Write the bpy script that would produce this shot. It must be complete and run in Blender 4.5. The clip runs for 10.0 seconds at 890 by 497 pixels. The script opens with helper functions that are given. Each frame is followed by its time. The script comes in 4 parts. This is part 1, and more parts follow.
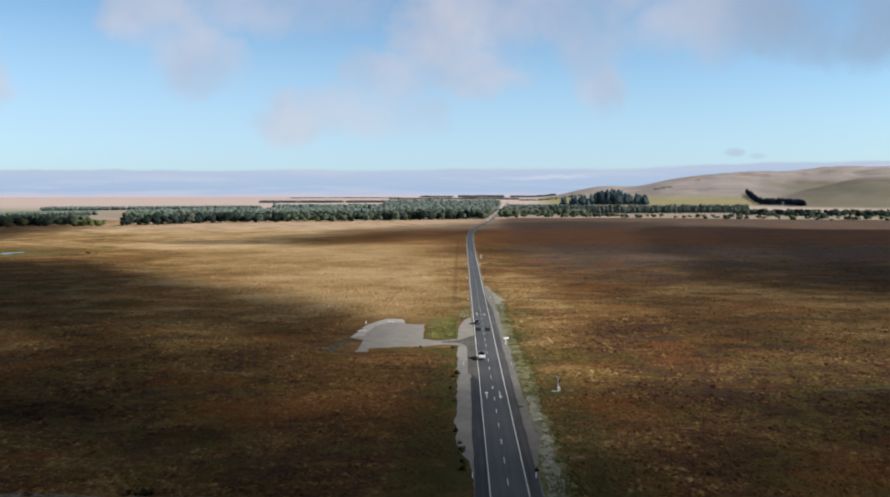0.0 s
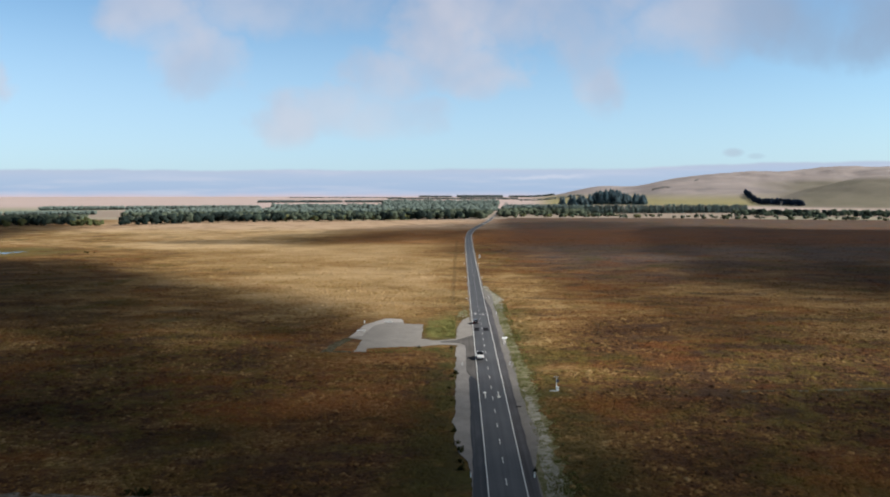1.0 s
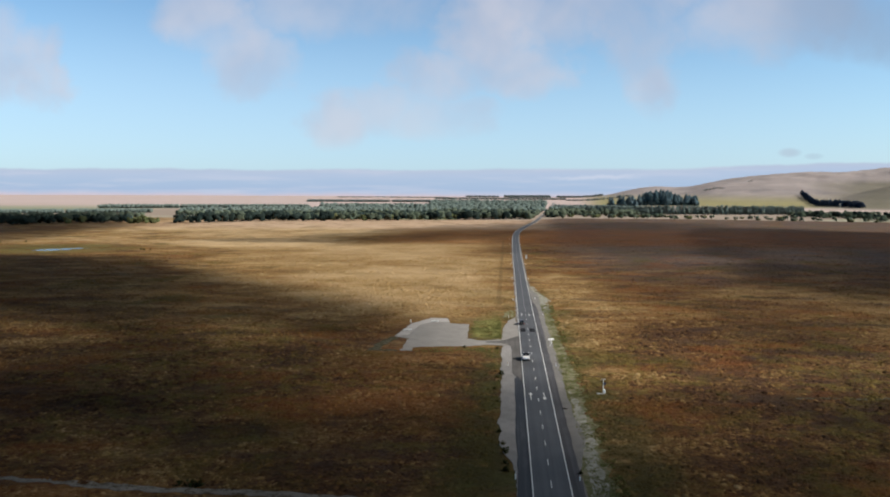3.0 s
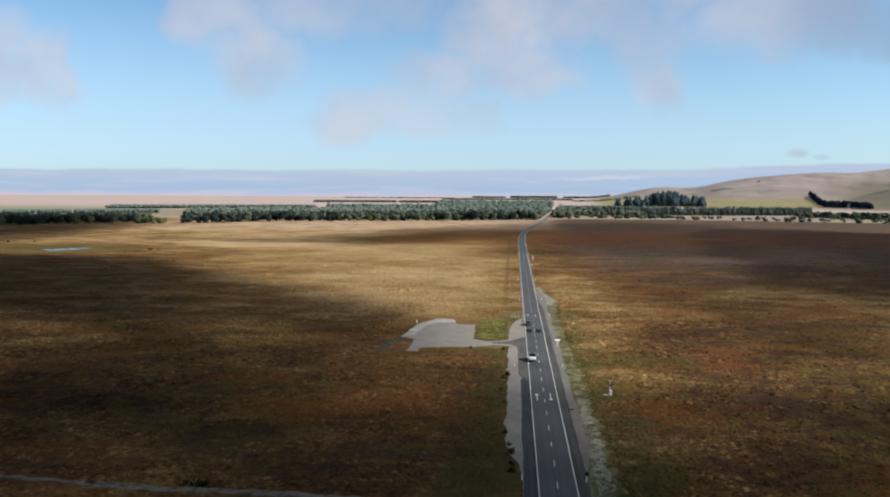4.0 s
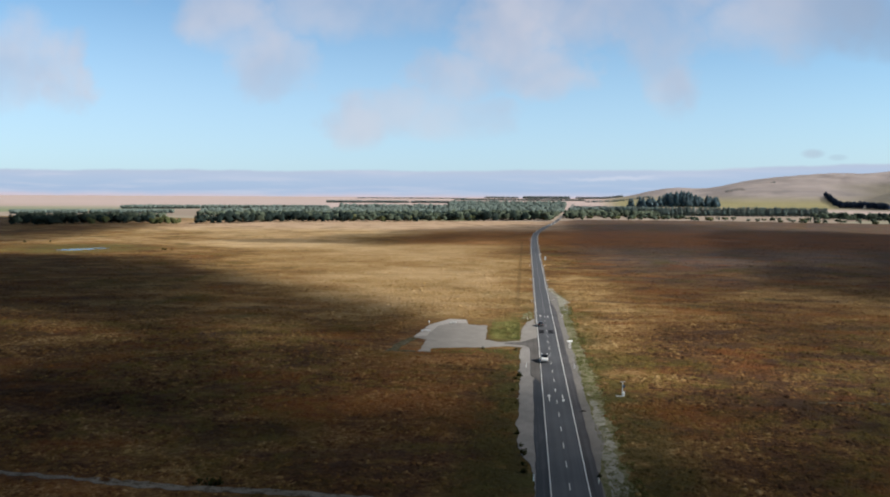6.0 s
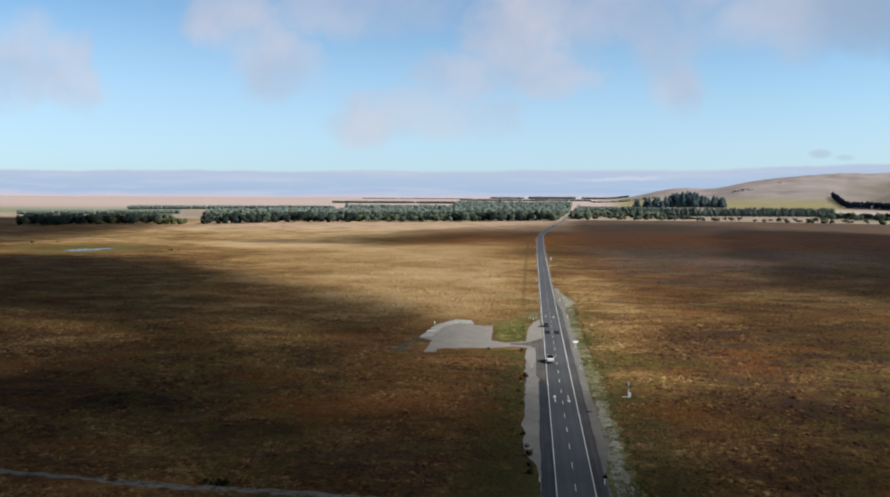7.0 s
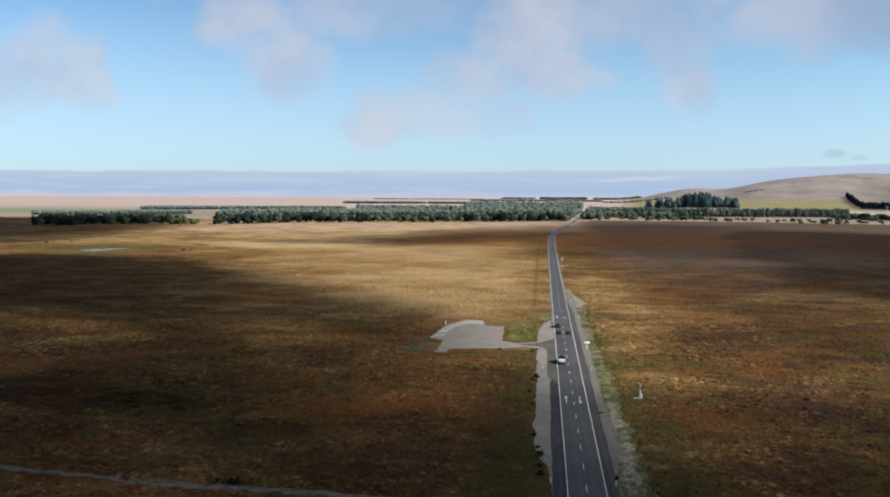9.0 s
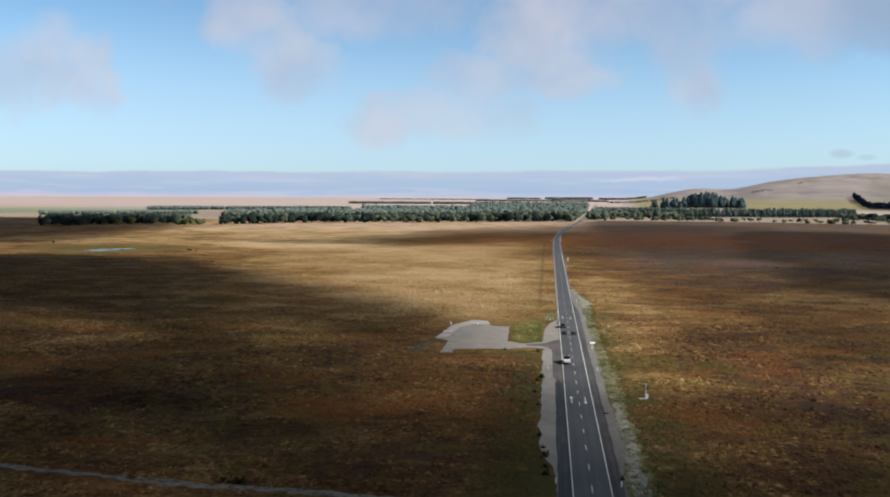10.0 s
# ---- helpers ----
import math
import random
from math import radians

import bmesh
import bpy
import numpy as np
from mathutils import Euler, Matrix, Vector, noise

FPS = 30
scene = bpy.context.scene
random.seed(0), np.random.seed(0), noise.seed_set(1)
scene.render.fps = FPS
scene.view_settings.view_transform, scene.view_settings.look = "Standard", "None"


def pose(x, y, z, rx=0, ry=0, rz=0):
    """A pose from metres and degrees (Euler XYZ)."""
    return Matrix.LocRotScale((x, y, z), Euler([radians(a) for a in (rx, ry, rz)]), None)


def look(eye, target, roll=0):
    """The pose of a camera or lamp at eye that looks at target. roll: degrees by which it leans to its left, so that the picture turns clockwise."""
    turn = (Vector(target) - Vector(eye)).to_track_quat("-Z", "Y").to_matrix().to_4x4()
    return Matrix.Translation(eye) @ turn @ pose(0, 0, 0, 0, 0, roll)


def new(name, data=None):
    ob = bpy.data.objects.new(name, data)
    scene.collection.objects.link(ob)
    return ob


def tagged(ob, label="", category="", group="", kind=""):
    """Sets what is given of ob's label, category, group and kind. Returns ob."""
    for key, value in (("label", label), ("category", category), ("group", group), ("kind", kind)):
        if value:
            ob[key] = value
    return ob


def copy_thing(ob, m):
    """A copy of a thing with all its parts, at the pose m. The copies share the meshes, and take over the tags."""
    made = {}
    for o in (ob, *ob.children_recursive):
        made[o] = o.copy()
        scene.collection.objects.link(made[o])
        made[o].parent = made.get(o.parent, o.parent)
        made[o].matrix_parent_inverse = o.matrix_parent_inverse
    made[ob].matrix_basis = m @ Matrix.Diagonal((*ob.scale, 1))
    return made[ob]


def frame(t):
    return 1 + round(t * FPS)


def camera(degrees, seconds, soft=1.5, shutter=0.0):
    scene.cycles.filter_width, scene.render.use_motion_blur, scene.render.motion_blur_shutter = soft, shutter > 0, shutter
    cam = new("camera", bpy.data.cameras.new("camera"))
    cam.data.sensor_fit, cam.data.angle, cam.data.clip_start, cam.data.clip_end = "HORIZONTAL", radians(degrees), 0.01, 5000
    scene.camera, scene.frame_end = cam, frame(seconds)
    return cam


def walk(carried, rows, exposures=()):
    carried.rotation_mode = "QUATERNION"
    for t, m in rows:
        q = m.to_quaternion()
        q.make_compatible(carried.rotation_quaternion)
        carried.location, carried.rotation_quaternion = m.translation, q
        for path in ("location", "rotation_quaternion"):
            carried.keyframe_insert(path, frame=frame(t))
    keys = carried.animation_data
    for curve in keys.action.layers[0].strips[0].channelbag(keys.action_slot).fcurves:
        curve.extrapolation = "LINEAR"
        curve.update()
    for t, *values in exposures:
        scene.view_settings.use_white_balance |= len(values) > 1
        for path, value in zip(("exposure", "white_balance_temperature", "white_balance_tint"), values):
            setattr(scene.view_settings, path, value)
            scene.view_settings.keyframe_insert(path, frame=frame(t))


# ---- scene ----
# The camera hovers over the roadside at 48.5 m and turns slowly to its left.
# The road's centre line is x = 0 and runs along +y.
EYE = (-8.05, 0.0, 48.5)
TURN = (  # seconds, degrees turned left of the road, pitch, lean
    (0.0, 1.25, -4.30, 0.00), (0.1, 1.08, -4.30, 0.00), (0.2, 0.98, -4.31, 0.00), (0.3, 0.89, -4.32, 0.00),
    (0.4, 0.85, -4.32, 0.00), (0.5, 0.87, -4.32, 0.00), (0.7, 0.98, -4.32, 0.02), (1.0, 1.14, -4.31, 0.04),
    (1.5, 1.41, -4.30, 0.04), (2.0, 1.70, -4.28, 0.10), (2.4, 1.90, -4.28, 0.12), (2.5, 4.58, -4.35, 0.26),
    (3.0, 4.83, -4.33, 0.29), (4.0, 5.34, -4.29, 0.35), (4.5, 5.57, -4.29, 0.36), (5.0, 5.80, -4.28, 0.36),
    (5.5, 6.06, -4.27, 0.38), (7.0, 6.75, -4.22, 0.34), (7.5, 6.97, -4.21, 0.34), (8.0, 7.20, -4.21, 0.33),
    (8.5, 7.41, -4.21, 0.34), (9.0, 7.63, -4.20, 0.34), (9.5, 7.83, -4.19, 0.32), (10.0, 8.05, -4.19, 0.33))
cam = camera(63.09, 10.0, soft=1.9)
walk(cam, [(t, pose(*EYE, 90 + pitch, 0, left) @ pose(0, 0, 0, 0, 0, lean)) for t, left, pitch, lean in TURN])

# ---- light ----
SUN_AZIMUTH, SUN_HEIGHT = radians(97), radians(34)      # azimuth counted from the road's direction to the right
TO_SUN = Vector((math.sin(SUN_AZIMUTH) * math.cos(SUN_HEIGHT), math.cos(SUN_AZIMUTH) * math.cos(SUN_HEIGHT), math.sin(SUN_HEIGHT)))
SKY_STRENGTH, SUN_STRENGTH = 0.06, 5.0
scene.view_settings.exposure = 0.8
sun = new("sun", bpy.data.lights.new("sun", "SUN"))
sun.data.energy, sun.data.angle, sun.data.color = SUN_STRENGTH, radians(0.6), (1.0, 0.94, 0.86)
sun.matrix_world = look((0, 0, 500), Vector((0, 0, 500)) - TO_SUN)


# ---- nodes ----
class Nodes:
    """Short hand for building a node tree."""

    def __init__(self, tree):
        self.tree = tree
        tree.nodes.clear()

    def add(self, kind, inputs=None, **settings):
        node = self.tree.nodes.new(kind)
        for key, value in settings.items():
            setattr(node, key, value)
        for key, value in (inputs or {}).items():
            self.put(node.inputs[key], value)
        return node

    def put(self, socket, value):
        if isinstance(value, bpy.types.NodeSocket):
            self.tree.links.new(value, socket)
        elif isinstance(value, tuple) and len(value) == 3 and socket.type == "RGBA":
            socket.default_value = (*value, 1)
        else:
            socket.default_value = value

    def math(self, op, a, b=0.0, c=0.0, clamp=False):
        return self.add("ShaderNodeMath", {0: a, 1: b, 2: c}, operation=op, use_clamp=clamp).outputs[0]

    def remap(self, value, a, b, lo=0.0, hi=1.0, smooth=True):
        return self.add("ShaderNodeMapRange", {"Value": value, "From Min": a, "From Max": b, "To Min": lo, "To Max": hi},
                        interpolation_type="SMOOTHSTEP" if smooth else "LINEAR").outputs[0]

    def mix(self, factor, a, b, blend="MIX"):
        node = self.add("ShaderNodeMix", data_type="RGBA", blend_type=blend)
        self.put(node.inputs[0], factor), self.put(node.inputs[6], a), self.put(node.inputs[7], b)
        return node.outputs[2]

    def noise(self, vector, scale, detail=4.0, rough=0.55, warp=0.0):
        return self.add("ShaderNodeTexNoise", {"Vector": vector, "Scale": scale, "Detail": detail, "Roughness": rough, "Distortion": warp}).outputs["Fac"]

    def ramp(self, value, stops):
        node = self.add("ShaderNodeValToRGB", {0: value})
        stuff = node.color_ramp.elements
        while len(stuff) < len(stops):
            stuff.new(0.5)
        for e, (at, colour) in zip(stuff, stops):
            e.position, e.color = at, (*colour, 1)
        return node.outputs[0]

    def scaled(self, vector, x, y, z):
        return self.add("ShaderNodeVectorMath", {0: vector, 1: (x, y, z)}, operation="MULTIPLY").outputs[0]


def material(name):
    mat = bpy.data.materials.new(name)
    mat.use_nodes = True
    n = Nodes(mat.node_tree)
    out = n.add("ShaderNodeOutputMaterial")
    return mat, n, out


def surface(name, colour, rough=0.8, metal=0.0, bump=None, strength=0.3, distance=0.05, **extra):
    """A material from build(n, position) -> colour socket, or from a plain colour with fine variation."""
    mat, n, out = material(name)
    position = n.add("ShaderNodeNewGeometry").outputs["Position"]
    if callable(colour):
        shade = colour(n, position)
    else:
        grain = n.noise(position, 3.0, 5)
        shade = n.mix(n.remap(grain, 0.3, 0.7), tuple(c * 0.82 for c in colour), tuple(min(1, c * 1.12) for c in colour))
    gloss = 0.5 if rough < 0.72 else 0.06      # loose, fibrous and stony surfaces have hardly any sheen
    bsdf = n.add("ShaderNodeBsdfPrincipled", {"Base Color": shade, "Roughness": rough, "Metallic": metal, "Specular IOR Level": extra.pop("Specular IOR Level", gloss), **extra})
    if bump:
        height = bump(n, position)
        n.put(bsdf.inputs["Normal"], n.add("ShaderNodeBump", {"Height": height, "Strength": strength, "Distance": distance}).outputs[0])
    n.put(out.inputs["Surface"], bsdf.outputs[0])
    return mat


# ---- sky ----
world = bpy.data.worlds.new("sky")
scene.world = world
world.use_nodes = True
w = Nodes(world.node_tree)
sky = w.add("ShaderNodeTexSky", sky_type="NISHITA", sun_disc=False, sun_elevation=SUN_HEIGHT, sun_rotation=SUN_AZIMUTH,
            altitude=500.0, air_density=1.0, dust_density=1.2, ozone_density=1.5)
direction = w.add("ShaderNodeTexCoord").outputs["Generated"]
axes = w.add("ShaderNodeSeparateXYZ", {0: direction})
ahead = w.math("MAXIMUM", axes.outputs[1], 0.05)
side, up = w.math("DIVIDE", axes.outputs[0], ahead), w.math("DIVIDE", axes.outputs[2], ahead)
flat = w.add("ShaderNodeCombineXYZ", {0: side, 1: up, 2: 0.0}).outputs[0]
ragged = w.noise(flat, 6.0, 7, 0.58, 0.6)
fine = w.noise(flat, 14.0, 4, 0.5)
veil = None
drift = w.add("ShaderNodeTexNoise", {"Vector": flat, "Scale": 9.0, "Detail": 4.0, "Roughness": 0.6}).outputs["Color"]
drift = w.add("ShaderNodeSeparateXYZ", {0: drift})
side_w = w.math("ADD", side, w.math("MULTIPLY", w.math("SUBTRACT", drift.outputs[0], 0.5), 0.17))
up_w = w.math("ADD", up, w.math("MULTIPLY", w.math("MULTIPLY", w.math("SUBTRACT", drift.outputs[1], 0.5), 0.10), w.remap(up, 0.05, 0.11)))
# soft clouds: side, height, half width, half height (all as slopes), weight
WEST_PUFFS = ((-0.735, 0.185, 0.085, 0.085, 0.75), (-0.68, 0.178, 0.06, 0.065, 0.85), (-0.8, 0.17, 0.1, 0.07, 0.7), (-0.42, 0.245, 0.09, 0.06, 0.8), (-0.375, 0.205, 0.075, 0.075, 0.8), (-0.345, 0.185, 0.085, 0.055, 0.62))
MIDDLE_PUFFS = ((-0.23, 0.27, 0.18, 0.06, 0.62), (-0.03, 0.215, 0.085, 0.09, 0.95), (0.01, 0.165, 0.08, 0.05, 0.85), (-0.105, 0.155, 0.08, 0.05, 0.85), (0.05, 0.25, 0.12, 0.06, 0.85), (-0.235, 0.098, 0.07, 0.042, 0.78), (-0.185, 0.112, 0.08, 0.036, 0.62), (-0.095, 0.102, 0.09, 0.032, 0.58), (-0.05, 0.32, 0.6, 0.06, 0.8))
EAST_PUFFS = ((0.17, 0.215, 0.08, 0.08, 0.95), (0.182, 0.18, 0.06, 0.08, 0.92), (0.165, 0.205, 0.075, 0.07, 0.9), (0.13, 0.27, 0.16, 0.05, 0.9), (0.36, 0.235, 0.17, 0.07, 0.9), (0.55, 0.235, 0.2, 0.075, 0.85), (0.372, 0.0565, 0.017, 0.0075, 0.6), (0.403, 0.0515, 0.014, 0.005, 0.42))
for u, v, du, dv, weight in WEST_PUFFS + MIDDLE_PUFFS + EAST_PUFFS:
    a = w.math("DIVIDE", w.math("SUBTRACT", side_w if v > 0.06 else side, u), du)
    b = w.math("DIVIDE", w.math("SUBTRACT", up_w, v), dv)
    r2 = w.math("ADD", w.math("MULTIPLY", a, a), w.math("MULTIPLY", b, b))
    blob = w.math("MULTIPLY", w.remap(r2, 1.15, 0.0), weight)
    veil = blob if veil is None else w.math("MAXIMUM", veil, blob)
veil = w.math("MULTIPLY", veil, w.remap(w.math("ADD", w.math("MULTIPLY", ragged, 0.8), w.math("MULTIPLY", fine, 0.2)), 0.10, 0.60), clamp=True)
cloud_tint = w.mix(w.remap(w.noise(flat, 7.0, 3), 0.35, 0.65), (4.6, 5.0, 6.2), (6.1, 6.0, 6.7))
blue = w.mix(1.0, sky.outputs[0], (1.04, 1.36, 1.50), "MULTIPLY")
clear = w.mix(w.remap(w.math("ADD", up, w.math("MULTIPLY", side, 0.06)), 0.30, 0.03), blue, w.mix(0.55, blue, (5.5, 7.3, 9.5)))
cloud_tint = w.mix(w.remap(side, 0.22, 0.5), cloud_tint, (2.9, 3.6, 4.9))
above = w.mix(w.math("MULTIPLY", veil, 0.82), clear, cloud_tint)
# broken grey cloud overhead, thinning out towards the horizon
overhead = w.math("MULTIPLY", w.remap(axes.outputs[2], 0.27, 0.42), w.remap(w.noise(direction, 2.2, 4), 0.18, 0.42))
above = w.mix(w.math("MULTIPLY", overhead, 0.93), above, (0.50, 0.60, 0.77))
# low bank of cloud over the far plain
streaks = w.noise(w.add("ShaderNodeCombineXYZ", {0: side, 1: w.math("MULTIPLY", up, 14.0), 2: 0.0}).outputs[0], 6.0, 4, 0.55)
level = w.math("ADD", up, w.math("MULTIPLY", w.math("SUBTRACT", w.noise(flat, 7.0, 4, 0.6), 0.5), 0.012))
level = w.math("SUBTRACT", level, w.math("MULTIPLY", w.remap(side, 0.10, 0.55), 0.011))
bank = w.ramp(w.remap(level, -0.004, 0.0335, 0, 1, smooth=False),
              ((0.0, (6.0, 5.4, 6.2)), (0.12, (4.6, 5.3, 6.9)), (0.24, (3.8, 5.0, 6.9)), (0.50, (4.0, 5.2, 7.0)), (0.78, (4.4, 5.4, 7.1)), (1.0, (4.7, 5.5, 6.9))))
bank = w.mix(w.remap(streaks, 0.46, 0.70, 0, 0.5), bank, (5.6, 6.1, 7.4))
# long white streak low over the plain, in front of the hills
crest_line = w.math("SUBTRACT", up, w.math("ADD", 0.0205, w.math("ADD", w.math("MULTIPLY", side, 0.02), w.math("MULTIPLY", w.math("SUBTRACT", w.noise(flat, 26.0, 5, 0.65), 0.5), 0.014))))
streak = w.math("MULTIPLY", w.remap(w.math("ABSOLUTE", crest_line), 0.0042, 0.0004), w.math("MULTIPLY", w.remap(side, 0.02, 0.11), w.remap(side, 0.20, 0.14)))
bank = w.mix(w.math("MULTIPLY", streak, 0.55), bank, (6.4, 6.8, 7.9))
sky_colour = w.mix(w.remap(level, 0.0355, 0.0310), above, bank)
w.put(w.add("ShaderNodeOutputWorld").inputs[0], w.add("ShaderNodeBackground", {"Color": sky_colour, "Strength": SKY_STRENGTH}).outputs[0])


# ---- materials ----
def meadow(n, p, lift=0.0):
    """Red-brown tussock and straw-coloured grass in drifts, farmland far off."""
    x, y = n.add("ShaderNodeSeparateXYZ", {0: p}).outputs[:2]
    big = n.noise(p, 1 / 110, 4, 0.55, 0.3)
    mid = n.noise(n.scaled(p, 0.6, 1.0, 1), 1 / 17, 6, 0.62, 0.5)
    small = n.noise(p, 0.9, 5, 0.65)
    dry = n.math("ADD", n.math("MULTIPLY", big, 0.45), n.math("ADD", n.math("MULTIPLY", mid, 0.56), n.math("MULTIPLY", n.math("SUBTRACT", small, 0.5), n.remap(y, 420, 260, 0.14, 0.36))))
    # sun on the grass across the road painted in as more straw; less straw to the east
    west = n.math("MULTIPLY", n.math("MULTIPLY", n.remap(x, 20, -40), n.remap(n.math("ADD", n.math("ADD", x, n.math("MULTIPLY", n.math("SUBTRACT", y, 300.0), 0.6)), n.math("MULTIPLY", n.math("SUBTRACT", big, 0.5), 130)), -130, -40, 0.1, 1.0)), n.math("MULTIPLY", n.remap(y, 225, 310), n.remap(y, 760, 660, 0.45, 1.0)))
    east = n.math("MULTIPLY", n.remap(x, 0, 60), n.remap(y, 330, 520))
    dry = n.math("ADD", dry, n.math("SUBTRACT", n.math("MULTIPLY", west, 0.15), n.math("MULTIPLY", east, 0.05)))
    # lit strip further off, its sun put into the grass as extra straw
    band = n.math("MULTIPLY", n.math("MULTIPLY", n.remap(y, 590, 670), n.remap(y, 1150, 900, 0.3, 1.0)), n.math("MULTIPLY", n.remap(x, -640, -470), n.remap(x, -120, -220)))
    dry = n.math("ADD", dry, n.math("MULTIPLY", band, 0.11))
    # duller heath close to the eye, golden grass just beyond the right verge
    south = n.remap(y, 330, 200)
    dry = n.math("SUBTRACT", dry, n.math("MULTIPLY", south, n.remap(x, 8, 40, 0.035, 0.085)))
    gold = n.math("MULTIPLY", n.math("MULTIPLY", n.remap(x, 6, 14), n.remap(x, 62, 22)), n.math("MULTIPLY", n.remap(y, 165, 240), n.remap(y, 520, 400)))
    dry = n.math("ADD", dry, n.math("MULTIPLY", gold, 0.075))
    dry = n.math("ADD", dry, n.math("MULTIPLY", west, n.math("MULTIPLY", n.math("SUBTRACT", 0.5, mid), 0.30)))
    pale_edge = n.math("MULTIPLY", n.remap(x, 60, -60), n.math("MULTIPLY", n.remap(y, 760, 1000), n.remap(x, -620, -420, 0.3, 1.0)))
    dry = n.math("ADD", n.math("ADD", n.math("ADD", dry, 0.17), n.math("MULTIPLY", pale_edge, 0.08)), lift)
    grain = n.noise(n.scaled(p, 0.75, 1, 1), 1 / 2.6, 4, 0.7)
    dry = n.math("ADD", dry, n.math("MULTIPLY", n.math("SUBTRACT", grain, 0.5), n.remap(y, 360, 200, 0.08, 0.50)))
    base = n.ramp(n.remap(dry, 0.42, 0.96, 0, 1, smooth=False),
                  ((0.0, (0.022, 0.0105, 0.0055)), (0.26, (0.053, 0.0265, 0.0135)), (0.46, (0.105, 0.055, 0.0195)), (0.66, (0.196, 0.124, 0.051)), (1.0, (0.365, 0.262, 0.145))))
    # haze over the heath towards the hills, painted in as a greyer purplish brown
    far_haze = n.math("MULTIPLY", n.remap(n.math("ADD", x, n.math("MULTIPLY", n.math("SUBTRACT", big, 0.5), 60)), 10, 90), n.remap(y, 300, 620))
    base = n.mix(n.math("MULTIPLY", far_haze, n.remap(mid, 0.3, 0.6, 0.95, 0.6)), base, n.mix(small, (0.038, 0.029, 0.029), (0.100, 0.080, 0.076)))
    hay = n.math("MULTIPLY", n.math("MULTIPLY", n.remap(x, 90, 10), n.remap(y, 900, 1060)), n.math("MULTIPLY", n.remap(x, -640, -420, 0.2, 1.0), n.remap(mid, 0.3, 0.6, 0.45, 0.8)))
    base = n.mix(hay, base, (0.40, 0.295, 0.215))
    # dark drifts are held back where that sun is painted in
    wild = n.math("SUBTRACT", 1.0, n.math("MULTIPLY", west, 0.72))
    green = n.math("MULTIPLY", n.remap(n.noise(p, 1 / 38, 6, 0.65), 0.50, 0.68, 0, 0.7), wild)
    base = n.mix(green, base, (0.050, 0.043, 0.009))
    rust = n.remap(n.noise(n.add("ShaderNodeVectorMath", {0: n.scaled(p, 0.6, 1, 1), 1: (310.0, 90.0, 0.0)}).outputs[0], 1 / 24, 6, 0.62, 0.4), 0.50, 0.66, 0, 0.55)
    # a drift of red tussock where the road begins to bend
    red = n.math("MULTIPLY", n.math("MULTIPLY", n.remap(x, -190, -90), n.remap(y, 650, 740)), n.math("MULTIPLY", n.remap(y, 1120, 900), n.remap(mid, 0.34, 0.56, 0.4, 1.0)))
    rust = n.math("MAXIMUM", n.math("MULTIPLY", rust, wild), n.math("MULTIPLY", red, 0.75))
    base = n.mix(rust, base, n.mix(small, (0.055, 0.017, 0.005), (0.200, 0.075, 0.020)))
    heath = n.remap(n.noise(n.add("ShaderNodeVectorMath", {0: n.scaled(p, 0.4, 1, 1), 1: (70.0, -240.0, 0.0)}).outputs[0], 1 / 17, 6, 0.66, 0.7), 0.52, 0.66, 0, 0.62)
    heath = n.math("MULTIPLY", heath, wild)
    base = n.mix(heath, base, n.mix(small, (0.016, 0.0105, 0.0085), (0.060, 0.036, 0.026)))
    olive = n.math("MULTIPLY", n.remap(n.noise(p, 1 / 6, 6, 0.7), 0.46, 0.60), n.math("MULTIPLY", n.remap(n.noise(p, 1 / 70, 3), 0.36, 0.56), n.remap(y, 330, 170, 0.15, 0.55)))
    base = n.mix(olive, base, n.mix(small, (0.030, 0.029, 0.007), (0.165, 0.125, 0.028)))
    ember = n.math("MULTIPLY", n.math("MULTIPLY", n.remap(x, -75, -30), n.remap(x, -12, -18)), n.math("MULTIPLY", n.remap(y, 120, 160), n.remap(y, 235, 205)))
    base = n.mix(n.math("MULTIPLY", ember, n.remap(mid, 0.40, 0.60, 0, 0.5)), base, n.mix(small, (0.070, 0.024, 0.008), (0.22, 0.085, 0.028)))
    from_pond = n.math("ADD", n.math("POWER", n.math("DIVIDE", n.math("ADD", x, 395.0), 75.0), 2.0), n.math("POWER", n.math("DIVIDE", n.math("SUBTRACT", y, 590.0), 60.0), 2.0))
    base = n.mix(n.math("MULTIPLY", n.remap(from_pond, 1.3, 0.3), n.remap(mid, 0.35, 0.6, 0.2, 0.8)), base, (0.075, 0.070, 0.022))
    near_road = n.math("MULTIPLY", n.remap(n.math("ABSOLUTE", n.math("ADD", x, n.math("MULTIPLY", n.math("SUBTRACT", mid, 0.5), 22))), 24, 11), n.remap(y, 420, 200))
    base = n.mix(n.math("MULTIPLY", near_road, n.remap(n.noise(p, 1 / 9, 5, 0.65), 0.36, 0.58, 0, 0.85)), base, n.mix(small, (0.026, 0.028, 0.009), (0.072, 0.070, 0.022)))
    rank = n.math("MAXIMUM", n.math("MULTIPLY", n.remap(x, 9, 12), n.remap(n.math("ADD", x, n.math("MULTIPLY", n.math("SUBTRACT", mid, 0.5), 14)), 30, 15)), n.math("MULTIPLY", n.remap(x, -6, -9), n.remap(n.math("ADD", x, n.math("MULTIPLY", n.math("SUBTRACT", mid, 0.5), 10)), -24, -13)))
    rank = n.math("MULTIPLY", n.math("MULTIPLY", rank, n.remap(y, 175, 140)), n.remap(n.noise(p, 1 / 7, 5, 0.65), 0.34, 0.56, 0.1, 0.85))
    base = n.mix(rank, base, n.mix(small, (0.020, 0.017, 0.007), (0.070, 0.056, 0.018)))
